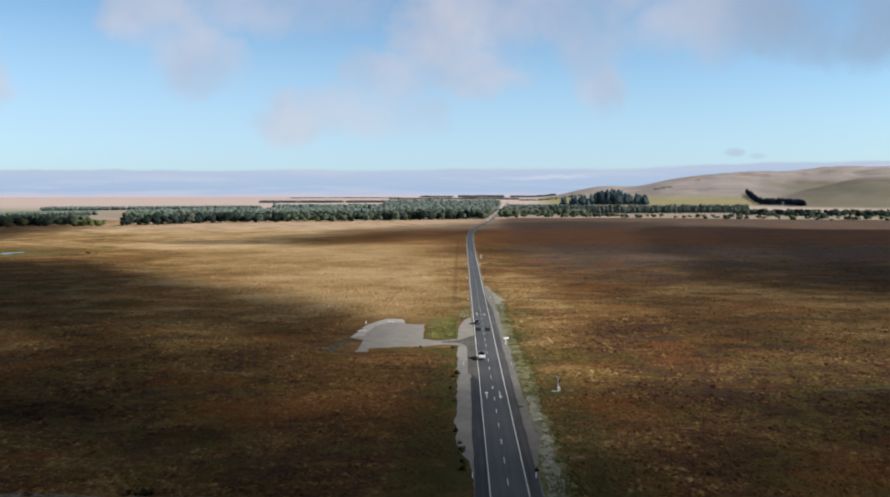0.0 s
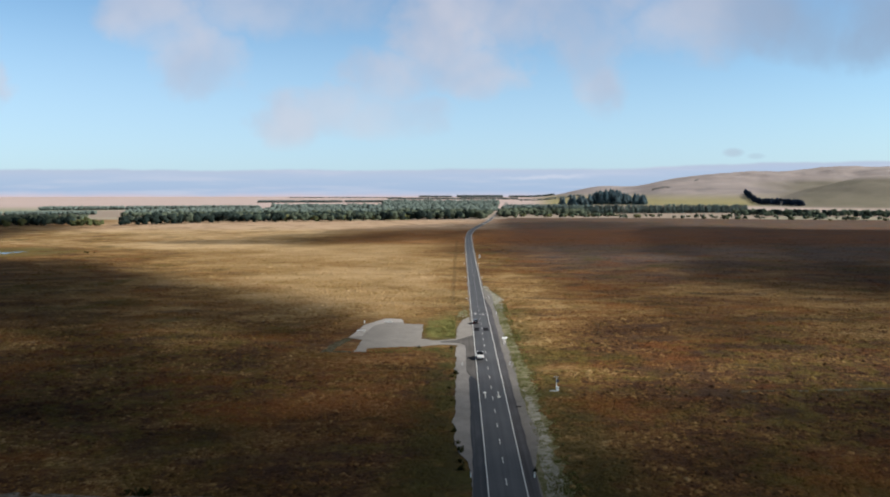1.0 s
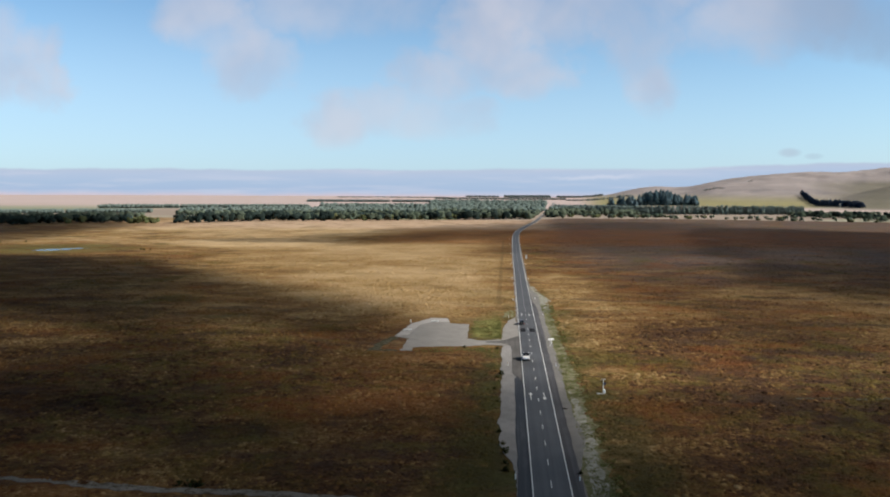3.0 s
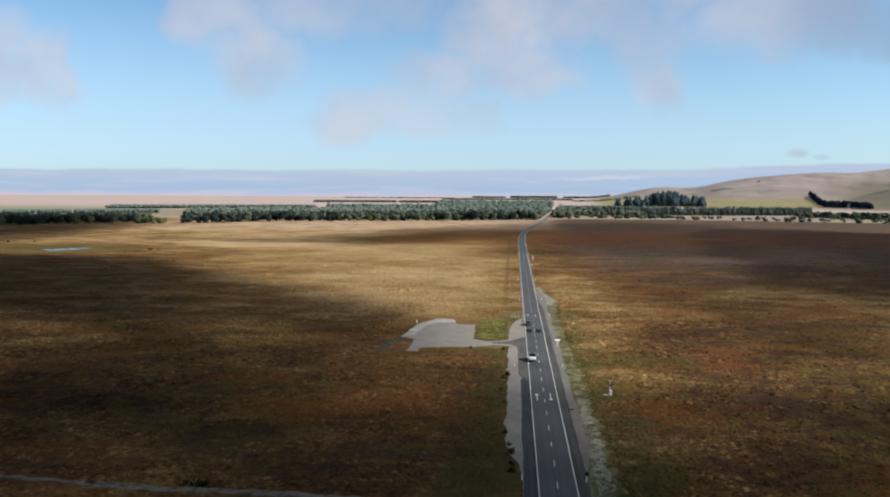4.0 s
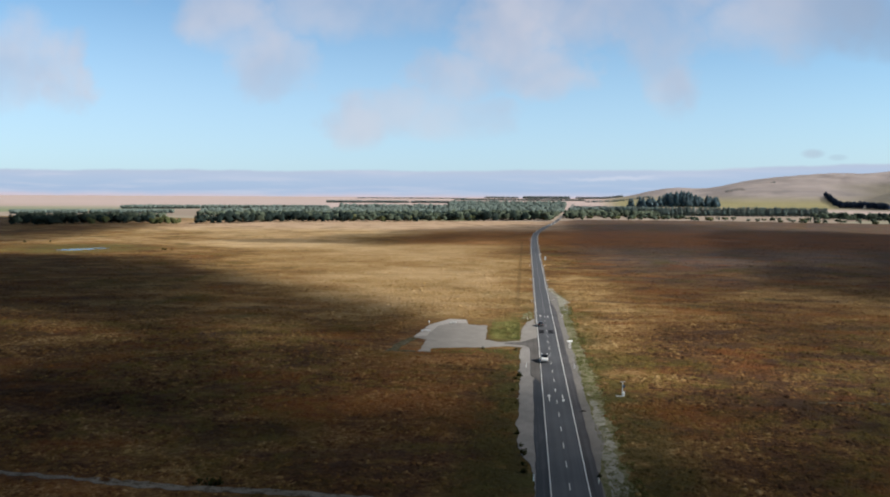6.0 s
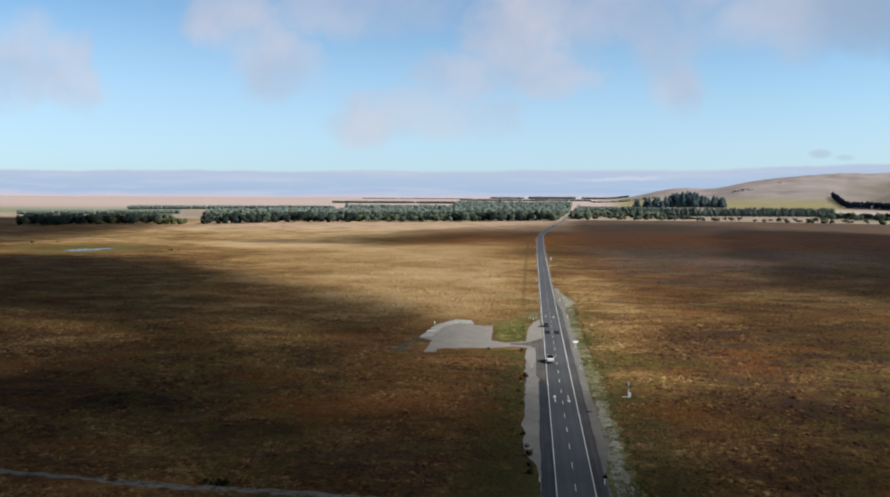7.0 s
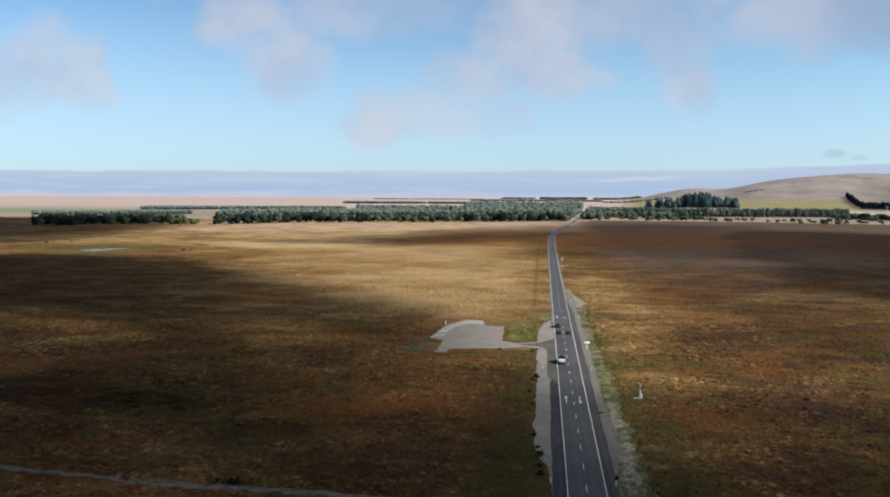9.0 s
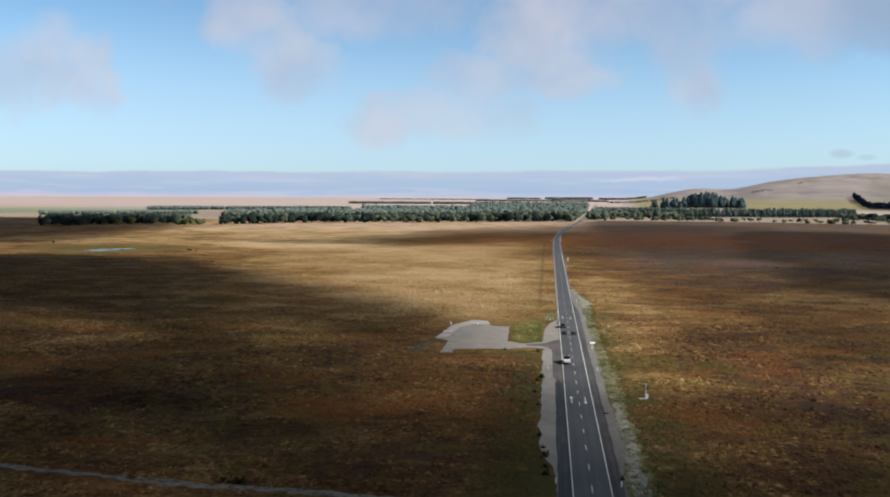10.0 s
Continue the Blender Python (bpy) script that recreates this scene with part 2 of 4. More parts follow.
    lawn = n.math("MULTIPLY", n.math("MULTIPLY", n.remap(x, -21, -18), n.remap(x, -8, -11)), n.math("MULTIPLY", n.remap(y, 238, 246), n.remap(y, 290, 272)))
    base = n.mix(n.math("MULTIPLY", lawn, n.remap(n.noise(p, 1 / 5, 5, 0.65), 0.32, 0.56, 0.2, 0.9)), base, n.mix(small, (0.075, 0.085, 0.022), (0.185, 0.170, 0.062)))
    ditch = n.math("MULTIPLY", n.remap(n.math("ABSOLUTE", n.math("ADD", n.math("ADD", x, 11.0), n.math("MULTIPLY", n.math("SUBTRACT", mid, 0.5), 1.5))), 1.6, 0.5), n.math("MULTIPLY", n.remap(y, 290, 330), n.remap(y, 800, 740)))
    base = n.mix(n.math("MULTIPLY", ditch, 0.35), base, (0.055, 0.033, 0.012))
    # farmland, its paddocks blending to an even pale pinkish tan further off
    field = n.add("ShaderNodeTexVoronoi", {"Vector": n.scaled(p, 1 / 420, 1 / 900, 0), "Scale": 1.0, "Randomness": 0.8}).outputs["Color"]
    field = n.add("ShaderNodeSeparateXYZ", {0: field}).outputs[0]
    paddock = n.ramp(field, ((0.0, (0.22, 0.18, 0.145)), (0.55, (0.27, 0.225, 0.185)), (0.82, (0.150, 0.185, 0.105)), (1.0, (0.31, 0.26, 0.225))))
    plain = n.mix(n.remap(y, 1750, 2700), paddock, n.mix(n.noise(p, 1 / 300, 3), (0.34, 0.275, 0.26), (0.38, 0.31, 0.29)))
    edge = n.math("ADD", y, n.math("MULTIPLY", n.math("SUBTRACT", n.noise(p, 1 / 60, 3), 0.5), 60))
    edge = n.math("SUBTRACT", edge, n.math("SUBTRACT", n.remap(x, 10, 130, 0, 130), n.remap(x, 330, 750, 0, 95, smooth=False)))
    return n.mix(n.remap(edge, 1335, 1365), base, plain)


def hill_grass(n, p):
    base = meadow(n, p)
    z = n.add("ShaderNodeSeparateXYZ", {0: p}).outputs[2]
    patch = n.noise(p, 1 / 240, 8, 0.66, 0.8)
    # hill grass greyed towards lilac, the haze being put into its colours
    slope = n.ramp(n.remap(patch, 0.32, 0.68, 0, 1, smooth=False), ((0.0, (0.175, 0.160, 0.158)), (0.4, (0.235, 0.207, 0.200)), (0.7, (0.262, 0.230, 0.220)), (1.0, (0.29, 0.255, 0.245))))
    x, y = n.add("ShaderNodeSeparateXYZ", {0: p}).outputs[:2]
    bearing = n.math("DIVIDE", x, n.math("MAXIMUM", y, 1.0))
    foot = n.math("MULTIPLY", n.remap(z, 60, 15), n.remap(bearing, 0.44, 0.38, 0.25, 1.0))
    slope = n.mix(foot, slope, n.mix(n.noise(p, 1 / 180, 3), (0.19, 0.175, 0.085), (0.245, 0.22, 0.118)))
    scrub = n.math("MULTIPLY", n.remap(n.math("ADD", bearing, n.math("MULTIPLY", patch, 0.12)), 0.44, 0.54), n.remap(z, 125, 95))
    slope = n.mix(n.math("MULTIPLY", scrub, 0.75), slope, n.mix(n.noise(p, 1 / 70, 4), (0.085, 0.085, 0.055), (0.15, 0.135, 0.095)))
    return n.mix(n.math("MULTIPLY", n.remap(z, 1.5, 9), n.remap(bearing, 0.09, 0.13)), base, slope)


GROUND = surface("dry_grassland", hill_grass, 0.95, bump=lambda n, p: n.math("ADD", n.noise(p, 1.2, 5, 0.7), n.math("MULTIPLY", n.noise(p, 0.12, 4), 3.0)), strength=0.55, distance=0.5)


def tussock_colour(n, p):
    island = n.add("ShaderNodeNewGeometry").outputs["Random Per Island"]
    far = n.remap(n.add("ShaderNodeSeparateXYZ", {0: p}).outputs[1], 340, 190, 0.4, 1.0)
    return meadow(n, p, n.math("MULTIPLY", n.remap(island, 0, 1, -0.11, 0.13, smooth=False), far))


TUSSOCK = surface("tussock", tussock_colour, 0.9, bump=lambda n, p: n.noise(n.scaled(p, 1, 1, 0.25), 9, 3, 0.6), strength=0.5, distance=0.15)


def asphalt_colour(tone):
    def build(n, p):
        stone = n.noise(p, 14, 3, 0.7)
        lengthwise = n.noise(n.scaled(p, 1.1, 0.02, 1), 1.0, 4, 0.6)
        worn = n.noise(p, 0.08, 4)
        x = n.add("ShaderNodeSeparateXYZ", {0: p}).outputs[0]
        base = n.mix(n.remap(n.math("ADD", n.math("MULTIPLY", lengthwise, 0.6), n.math("MULTIPLY", worn, 0.5)), 0.40, 0.72),
                     tuple(c * 0.72 for c in tone), tuple(c * 1.25 for c in tone))
        return n.mix(n.remap(stone, 0.45, 0.75, 0, 0.35), base, tuple(c * 1.7 for c in tone))
    return build


ASPHALT = surface("worn_chip_seal", asphalt_colour((0.054, 0.055, 0.059)), 0.62, bump=lambda n, p: n.noise(p, 30, 3), strength=0.2, distance=0.01, **{"Specular IOR Level": 0.3})
def streaked_seal(n, p):
    """Dark bitumen laid in lengthwise passes, grey stone showing through."""
    passes = n.noise(n.scaled(p, 1.6, 0.012, 1), 1.0, 4, 0.65)
    blotch = n.noise(n.scaled(p, 0.5, 0.12, 1), 1.0, 4, 0.6)
    k = n.remap(n.math("ADD", n.math("MULTIPLY", passes, 0.65), n.math("MULTIPLY", blotch, 0.4)), 0.50, 0.74)
    return n.mix(n.remap(n.noise(p, 14, 3, 0.7), 0.45, 0.75, 0, 0.3), n.mix(k, (0.011, 0.012, 0.016), (0.058, 0.057, 0.059)), (0.06, 0.06, 0.06))


STREAKED = surface("streaked_dark_seal", streaked_seal, 0.7, bump=lambda n, p: n.noise(p, 30, 3), strength=0.2, distance=0.01)
PATCH_SEAL = surface("dark_patch_seal", asphalt_colour((0.013, 0.013, 0.015)), 0.85)
OLD_SEAL = surface("grey_old_seal", asphalt_colour((0.085, 0.08, 0.076)), 0.85)
PAINT = surface("road_paint", lambda n, p: n.mix(n.remap(n.noise(p, 6, 5, 0.7), 0.55, 0.75, 0, 0.5), (0.54, 0.53, 0.50), (0.25, 0.24, 0.23)), 0.6)


def gravel_colour(dark, light, weed=None, share=0.5):
    def build(n, p):
        a, b = n.noise(p, 0.22, 5, 0.6, 0.4), n.noise(p, 7, 4, 0.7)
        base = n.mix(n.remap(n.math("ADD", n.math("MULTIPLY", a, 0.45), n.math("MULTIPLY", b, 0.60)), 0.34, 0.74), dark, light)
        if weed:
            base = n.mix(n.remap(n.noise(p, 0.55, 7, 0.72), share, share + 0.2, 0, 0.9), base, weed)
        return base
    return build


GRAVEL = surface("pale_gravel", gravel_colour((0.150, 0.143, 0.136), (0.255, 0.243, 0.232)), 0.95, bump=lambda n, p: n.noise(p, 8, 4, 0.7), strength=0.4, distance=0.05)
SHOULDER = surface("grey_shoulder_gravel", gravel_colour((0.110, 0.104, 0.097), (0.190, 0.180, 0.168), (0.085, 0.083, 0.046), 0.56), 0.95, bump=lambda n, p: n.noise(p, 8, 4, 0.7), strength=0.4, distance=0.05)
WEEDY = surface("weedy_gravel", gravel_colour((0.12, 0.108, 0.066), (0.21, 0.19, 0.125), (0.052, 0.064, 0.014), 0.42), 0.95, bump=lambda n, p: n.noise(p, 3, 5, 0.7), strength=0.2, distance=0.05)
PAD_GRAVEL = surface("pad_gravel", gravel_colour((0.160, 0.150, 0.138), (0.235, 0.222, 0.205)), 0.95, bump=lambda n, p: n.noise(p, 8, 4, 0.7), strength=0.3, distance=0.03)
TRACK = surface("stony_track_gravel", gravel_colour((0.110, 0.098, 0.082), (0.21, 0.19, 0.165), (0.035, 0.024, 0.009), 0.46), 0.95, bump=lambda n, p: n.noise(p, 8, 4, 0.7), strength=0.4, distance=0.05)
STREWN = surface("strewn_gravel", gravel_colour((0.17, 0.165, 0.135), (0.30, 0.29, 0.25), (0.072, 0.076, 0.030), 0.45), 0.95, bump=lambda n, p: n.noise(p, 3, 5, 0.7), strength=0.2, distance=0.05)
FAINT = surface("faint_track_gravel", gravel_colour((0.070, 0.060, 0.044), (0.125, 0.112, 0.088), (0.040, 0.036, 0.013), 0.36), 0.95)
SLAB = surface("pale_worn_slab", gravel_colour((0.25, 0.235, 0.22), (0.33, 0.31, 0.29)), 0.9)
WHITE = surface("white_painted_metal", (0.80, 0.80, 0.78), 0.45)
BLACK_BAND = surface("black_band", (0.03, 0.03, 0.03), 0.5)
STEEL = surface("galvanised_steel", (0.42, 0.43, 0.44), 0.45, 0.8)
SIGN_GREY = surface("aluminium_sign", (0.30, 0.31, 0.32), 0.5, 0.4)
CONCRETE = surface("pale_concrete", (0.58, 0.56, 0.52), 0.9)
PANEL = surface("solar_panel", (0.02, 0.03, 0.06), 0.15)
BARK = surface("bark", (0.12, 0.085, 0.055), 0.95)
WATER = surface("pond_water", (0.02, 0.03, 0.035), 0.22)


def foliage(name, dark, light):
    """Leaves that take light from both sides; every plant has a shade of its own."""
    mat, n, out = material(name)
    geometry = n.add("ShaderNodeNewGeometry")
    own = n.add("ShaderNodeObjectInfo").outputs["Random"]
    tuft = n.noise(geometry.outputs["Position"], 0.35, 3, 0.6)
    k = n.math("ADD", n.math("MULTIPLY", own, 0.55), n.math("ADD", n.math("MULTIPLY", geometry.outputs["Random Per Island"], 0.12), n.math("MULTIPLY", tuft, 0.33)))
    colour = n.mix(n.remap(k, 0.15, 0.85, 0, 1, smooth=False), dark, light)
    face = n.add("ShaderNodeBsdfDiffuse", {"Color": colour, "Roughness": 0.6}).outputs[0]
    lit_through = n.add("ShaderNodeBsdfTranslucent", {"Color": colour}).outputs[0]
    n.put(out.inputs["Surface"], n.add("ShaderNodeMixShader", {0: 0.55, 1: face, 2: lit_through}).outputs[0])
    return mat


DARK_LEAF = foliage("dark_broadleaf", (0.030, 0.049, 0.047), (0.068, 0.092, 0.080))
LIGHT_LEAF = foliage("willow_leaf", (0.11, 0.13, 0.060), (0.21, 0.22, 0.105))
VERGE_LEAF = foliage("shrub_leaf", (0.026, 0.032, 0.013), (0.060, 0.064, 0.026))
# haze over distant trees is put into these leaf colours: paler, greyer green
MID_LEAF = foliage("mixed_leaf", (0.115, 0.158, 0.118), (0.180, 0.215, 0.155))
HAZED_LEAF = foliage("hazed_leaf", (0.185, 0.242, 0.225), (0.235, 0.290, 0.262))
# needle colours below are lifted and blued to carry the haze of distance
HAZED_NEEDLE = foliage("hazed_pine_needles", (0.150, 0.195, 0.200), (0.205, 0.250, 0.245))
NEEDLE = foliage("pine_needles", (0.100, 0.165, 0.195), (0.160, 0.225, 0.250))
ROW_NEEDLE = foliage("row_pine_needles", (0.160, 0.215, 0.205), (0.245, 0.300, 0.275))
BELT_NEEDLE = foliage("shelter_pine_needles", (0.036, 0.056, 0.098), (0.075, 0.102, 0.155))


# ---- building helpers ----
def mesh_object(name, verts, faces, mat, parent=None, smooth=False):
    me = bpy.data.meshes.new(name)
    me.from_pydata([tuple(v) for v in verts], [], [tuple(f) for f in faces])
    if smooth:
        me.shade_smooth()
    me.materials.append(mat)
    ob = new(name, me)
    ob.parent = parent
    return ob


def part(name, bm, mat, parent=None, label="", smooth=False):
    me = bpy.data.meshes.new(name)
    bmesh.ops.recalc_face_normals(bm, faces=bm.faces)
    bm.to_mesh(me)
    bm.free()
    if smooth:
        me.shade_smooth()
    me.materials.append(mat)
    ob = new(name, me)
    ob.parent = parent
    if label:
        tagged(ob, label)
    return ob


def box(bm, cx, cy, cz, sx, sy, sz, bevel=0.0, turn=None):
    made = bmesh.ops.create_cube(bm, size=1.0, matrix=Matrix.Translation((cx, cy, cz)) @ (turn or Matrix()) @ Matrix.Diagonal((sx, sy, sz, 1)))
    if bevel:
        edges = {e for v in made["verts"] for e in v.link_edges}
        bmesh.ops.bevel(bm, geom=list(edges), offset=bevel, segments=2, affect="EDGES", profile=0.5)
    return bm


def tube(bm, a, b, r1, r2=None, sides=10):
    a, b = Vector(a), Vector(b)
    m = Matrix.Translation((a + b) / 2) @ (b - a).to_track_quat("Z", "Y").to_matrix().to_4x4()
    bmesh.ops.create_cone(bm, cap_ends=True, segments=sides, radius1=r1, radius2=r1 if r2 is None else r2, depth=(b - a).length, matrix=m)
    return bm


def empty(name, place, turn=0.0):
    ob = new(name)
    ob.matrix_world = pose(*place, 0, 0, turn)
    return ob


def road_x(y):
    """The road's centre line: straight, then a long bend to the right."""
    return 0.058 * ((y - 925) + math.sqrt((y - 925) ** 2 + 110 ** 2)) - 0.018 * ((y - 1330) + math.sqrt((y - 1330) ** 2 + 100 ** 2)) - 0.38 * max(0.0, 1 - y / 925)


def smoothstep(a, b, v):
    k = np.clip((v - a) / (b - a), 0, 1)
    return k * k * (3 - 2 * k)


def waves(x, y, size, seed):
    """Smooth pseudo-random relief between about -1 and 1."""
    rng = np.random.default_rng(seed)
    total = np.zeros_like(np.asarray(x, float))
    for octave in range(5):
        for _ in range(3):
            a, ph = rng.uniform(0, 6.283), rng.uniform(0, 6.283)
            k = 6.283 / size * 2 ** octave * rng.uniform(0.75, 1.3)
            total += np.sin(k * (np.cos(a) * x + np.sin(a) * y) + ph) * 0.6 ** octave
    return total / 4.0


def ground_height(x, y):
    """Flat terrace, far plain that rises gently, hills to the right."""
    x, y = np.asarray(x, float), np.asarray(y, float)
    r = np.hypot(x - EYE[0], y)
    az = np.degrees(np.arctan2(x - EYE[0], y))
    away = smoothstep(60, 140, np.abs(x)) * (1 - smoothstep(900, 1300, r) * 0.6) * (1 - np.exp(-((x + 392) ** 2 + (y - 585) ** 2) / 110 ** 2))
    z = away * (0.35 * waves(x, y, 160, 3))
    z = z + 29 * smoothstep(2200, 5000, r)
    bearings, heights = (5, 8.3, 10, 11.2, 13.1, 14.9, 16.4, 20.1, 23.7, 26, 27.2, 28.5, 30.3, 36), (8, 28, 58, 70, 58, 90, 116, 147, 148, 158, 170, 160, 163, 140)
    crest = sum(np.interp(az + off, bearings, heights) for off in (-0.9, -0.45, 0.0, 0.45, 0.9)) / 5
    crest = crest * smoothstep(5, 9, az) * (1 - smoothstep(70, 110, az))
    hill = crest * smoothstep(2650, 4400, r) ** 1.1 * (1 - 0.5 * smoothstep(4450, 5000, r))
    spur = 120 * smoothstep(20, 31, az) * (1 - smoothstep(60, 80, az)) * smoothstep(2500, 3350, r) * (1 - 0.75 * smoothstep(3350, 3900, r))
    hills = np.maximum(hill, spur)
    gully = np.exp(-(waves(x + 0.25 * y, 0.55 * y, 760, 8) / 0.22) ** 2) * smoothstep(2600, 2950, r) * (1 - smoothstep(4050, 4350, r))
    rough = waves(x, y, 1500, 11) * 0.09 + 0.028 * waves(x, y, 620, 5) - 0.07 * gully + 0.012 * waves(x, y, 210, 9)
    return z + hills * (1 + rough)


# ---- ground ----
def build_ground():
    az = np.concatenate([np.arange(-44, 44, 0.3), np.arange(44, 316, 4.0)])
    rings = np.concatenate([np.linspace(4, 400, 60), 400 * (12.35 ** (np.linspace(0, 1, 190)[1:]))])
    a, r = np.meshgrid(np.radians(az), rings)
    x, y = EYE[0] + r * np.sin(a), r * np.cos(a)
    z = ground_height(x, y)
    na, nr = len(az), len(rings)
    verts = np.stack([x, y, z], -1).reshape(-1, 3)
    i, j = np.meshgrid(np.arange(nr - 1), np.arange(na), indexing="ij")
    k = (j + 1) % na
    faces = np.stack([i * na + j, i * na + k, (i + 1) * na + k, (i + 1) * na + j], -1).reshape(-1, 4)[:, ::-1]
    cap = [tuple(range(na))]
    ob = mesh_object("ground", verts.tolist(), faces.tolist() + cap, GROUND, smooth=True)
    return tagged(ob, "brown tussock grassland with far paddocks and hills", "ground", kind="structure")


ground = build_ground()


def ribbon(name, left, right, y0, y1, step, level, mat, parent=None, across=1, crown=0.0, drape=False):
    """A sheet along the road between two edge functions of y, with a turned-down rim."""
    ys = np.arange(y0, y1 + step * 0.5, step)
    verts, faces = [], []
    n = across + 3
    for y in ys:
        a, b = left(y), right(y)
        row = [a + (b - a) * k / across for k in range(across + 1)]
        z = level + (float(ground_height((a + b) / 2, y)) if drape else 0.0)
        verts.append((a - 0.06, y, z - 0.12))
        for k, x in enumerate(row):
            verts.append((x, y, z + crown * (1 - (2 * k / across - 1) ** 2)))
        verts.append((b + 0.06, y, z - 0.12))
    for i in range(len(ys) - 1):
        for k in range(n - 1):
            p = i * n + k
            faces.append((p, p + 1, p + n + 1, p + n))
    return mesh_object(name, verts, faces, mat, parent)


def wobble(y, size, seed):
    return float(waves(y, y * 0.0 + seed * 37.0, size, seed))


def bump_at(y, a, b, soft):
    return float(smoothstep(a - soft, a, y) * (1 - smoothstep(b, b + soft, y)))


ROAD_Z = 0.14
weedy = ribbon("weedy_verge", lambda y: road_x(y) + 4.2,
               lambda y: road_x(y) + 6.0 + 4.6 * bump_at(y, 60, 345, 20) + 1.6 * wobble(y, 40, 2) + 1.1 * wobble(y, 9, 4), 55, 380, 1.2, 0.03, WEEDY, across=4)
stony = ribbon("stony_verge", lambda y: road_x(y) + 7.6 + 0.5 * wobble(y, 24, 21) + 0.5 * wobble(y, 5, 22) - 1.2 * float(smoothstep(150, 118, y)),
               lambda y: road_x(y) + 9.8 + 0.7 * wobble(y, 20, 23) + 0.5 * wobble(y, 6, 24) - 0.5 * float(smoothstep(150, 118, y)) - 1.6 * float(smoothstep(158, 178, y)), 104, 178, 0.8, 0.045, STREWN, across=4)
tagged(stony, "pale stony strip in the weedy verge", "verge", kind="structure")
tagged(weedy, "weedy pale gravel verge beside the road", "verge", kind="structure")
gravel_right = ribbon("gravel_shoulder_right", lambda y: road_x(y) + 3.0,
                      lambda y: road_x(y) + 4.0 + 1.3 * bump_at(y, 60, 140, 20) + 3.2 * bump_at(y, 150, 345, 30) + 0.35 * wobble(y, 30, 5) + 0.15 * wobble(y, 6, 6),
                      55, 1500, 1.5, 0.06, SHOULDER, across=3)
tagged(gravel_right, "grey gravel shoulder along the road", "shoulder", kind="structure")
gravel_left = ribbon("gravel_shoulder_left",
                     lambda y: road_x(y) - 3.9 - 2.6 * bump_at(y, 60, 225, 14) - 2.6 * bump_at(y, 140, 232, 16) - 0.5 * wobble(y, 26, 7) - 0.40 * wobble(y, 7, 8) - 0.2 * wobble(y, 3, 18) + 0.7 * float(smoothstep(150, 112, y)),
                     lambda y: road_x(y) - 3.0, 55, 1500, 1.5, 0.06, GRAVEL, across=3)
tagged(gravel_left, "pale gravel shoulder along the road", "shoulder", kind="structure")
seal_left = ribbon("side_seal_left", lambda y: road_x(y) - 3.5 - 2.1 * bump_at(y, 60, 186, 14) - 0.25 * wobble(y, 22, 9), lambda y: road_x(y) - 3.1, 55, 205, 1.5, 0.10, STREAKED, across=3)
tagged(seal_left, "dark patched seal widening the road edge", "road", kind="structure")
mouth_seal = ribbon("mouth_seal_left", lambda y: road_x(y) - 3.4 - 2.7 * bump_at(y, 196, 236, 12) - 0.2 * wobble(y, 12, 19), lambda y: road_x(y) - 3.1, 184, 300, 1.5, 0.112, OLD_SEAL, across=3)
tagged(mouth_seal, "worn grey seal at the side lane's mouth", "road", kind="structure")
seal_right = ribbon("side_seal_right", lambda y: road_x(y) + 3.1, lambda y: road_x(y) + 3.5 + 1.7 * bump_at(y, 60, 300, 40) + 0.2 * wobble(y, 22, 10), 55, 345, 1.5, 0.10,
                    surface("shoulder_seal", asphalt_colour((0.062, 0.061, 0.065)), 0.8), across=3)
tagged(seal_right, "grey sealed edge of the road", "road", kind="structure")

road = ribbon("road", lambda y: road_x(y) - 3.45, lambda y: road_x(y) + 3.25, 50, 2400, 4.0, ROAD_Z, ASPHALT, across=6, crown=0.05)
tagged(road, "two-lane chip-seal road with white edge lines", "road", kind="structure")


# brightness of the sunlit far stretch is painted in as a paler seal
far_road = ribbon("far_road", lambda y: road_x(y) - 3.9 - 2.0 * float(smoothstep(1700, 2300, y)), lambda y: road_x(y) + 3.7 + 2.0 * float(smoothstep(1700, 2300, y)), 1480, 3300, 10.0, ROAD_Z + 0.25,
                  surface("sunlit_pale_seal", asphalt_colour((0.19, 0.18, 0.175)), 0.85), across=4, drape=True)
tagged(far_road, "sunlit pale stretch of the road between the woods", "road", kind="structure")


def paint_strip(name, offset, width, y0, y1, step):
    return ribbon(name, lambda y: road_x(y) + offset - width / 2, lambda y: road_x(y) + offset + width / 2, y0, y1, step, ROAD_Z + 0.045, PAINT, road)


def flatten_rim(ob, z):
    for v in ob.data.vertices:
        v.co.z = max(v.co.z, z)


for name, offset in (("edge_line", -3.25), ("edge_line", 3.05)):
    line = paint_strip(name, offset, 0.12, 50, 1400, 4.0)
    flatten_rim(line, ROAD_Z - 0.02)
dash_mesh = None
for k in range(80):
    y = 58.9 + 10.0 * k
    if dash_mesh is None:
        dash = part("lane_dash", box(bmesh.new(), 0, 0, 0, 0.16, 3.0, 0.012), PAINT, road)
        dash_mesh = dash.data
    else:
        dash = new("lane_dash", dash_mesh)
        dash.parent = road
    dash.location = (road_x(y) - 0.1, y, ROAD_Z + 0.058)


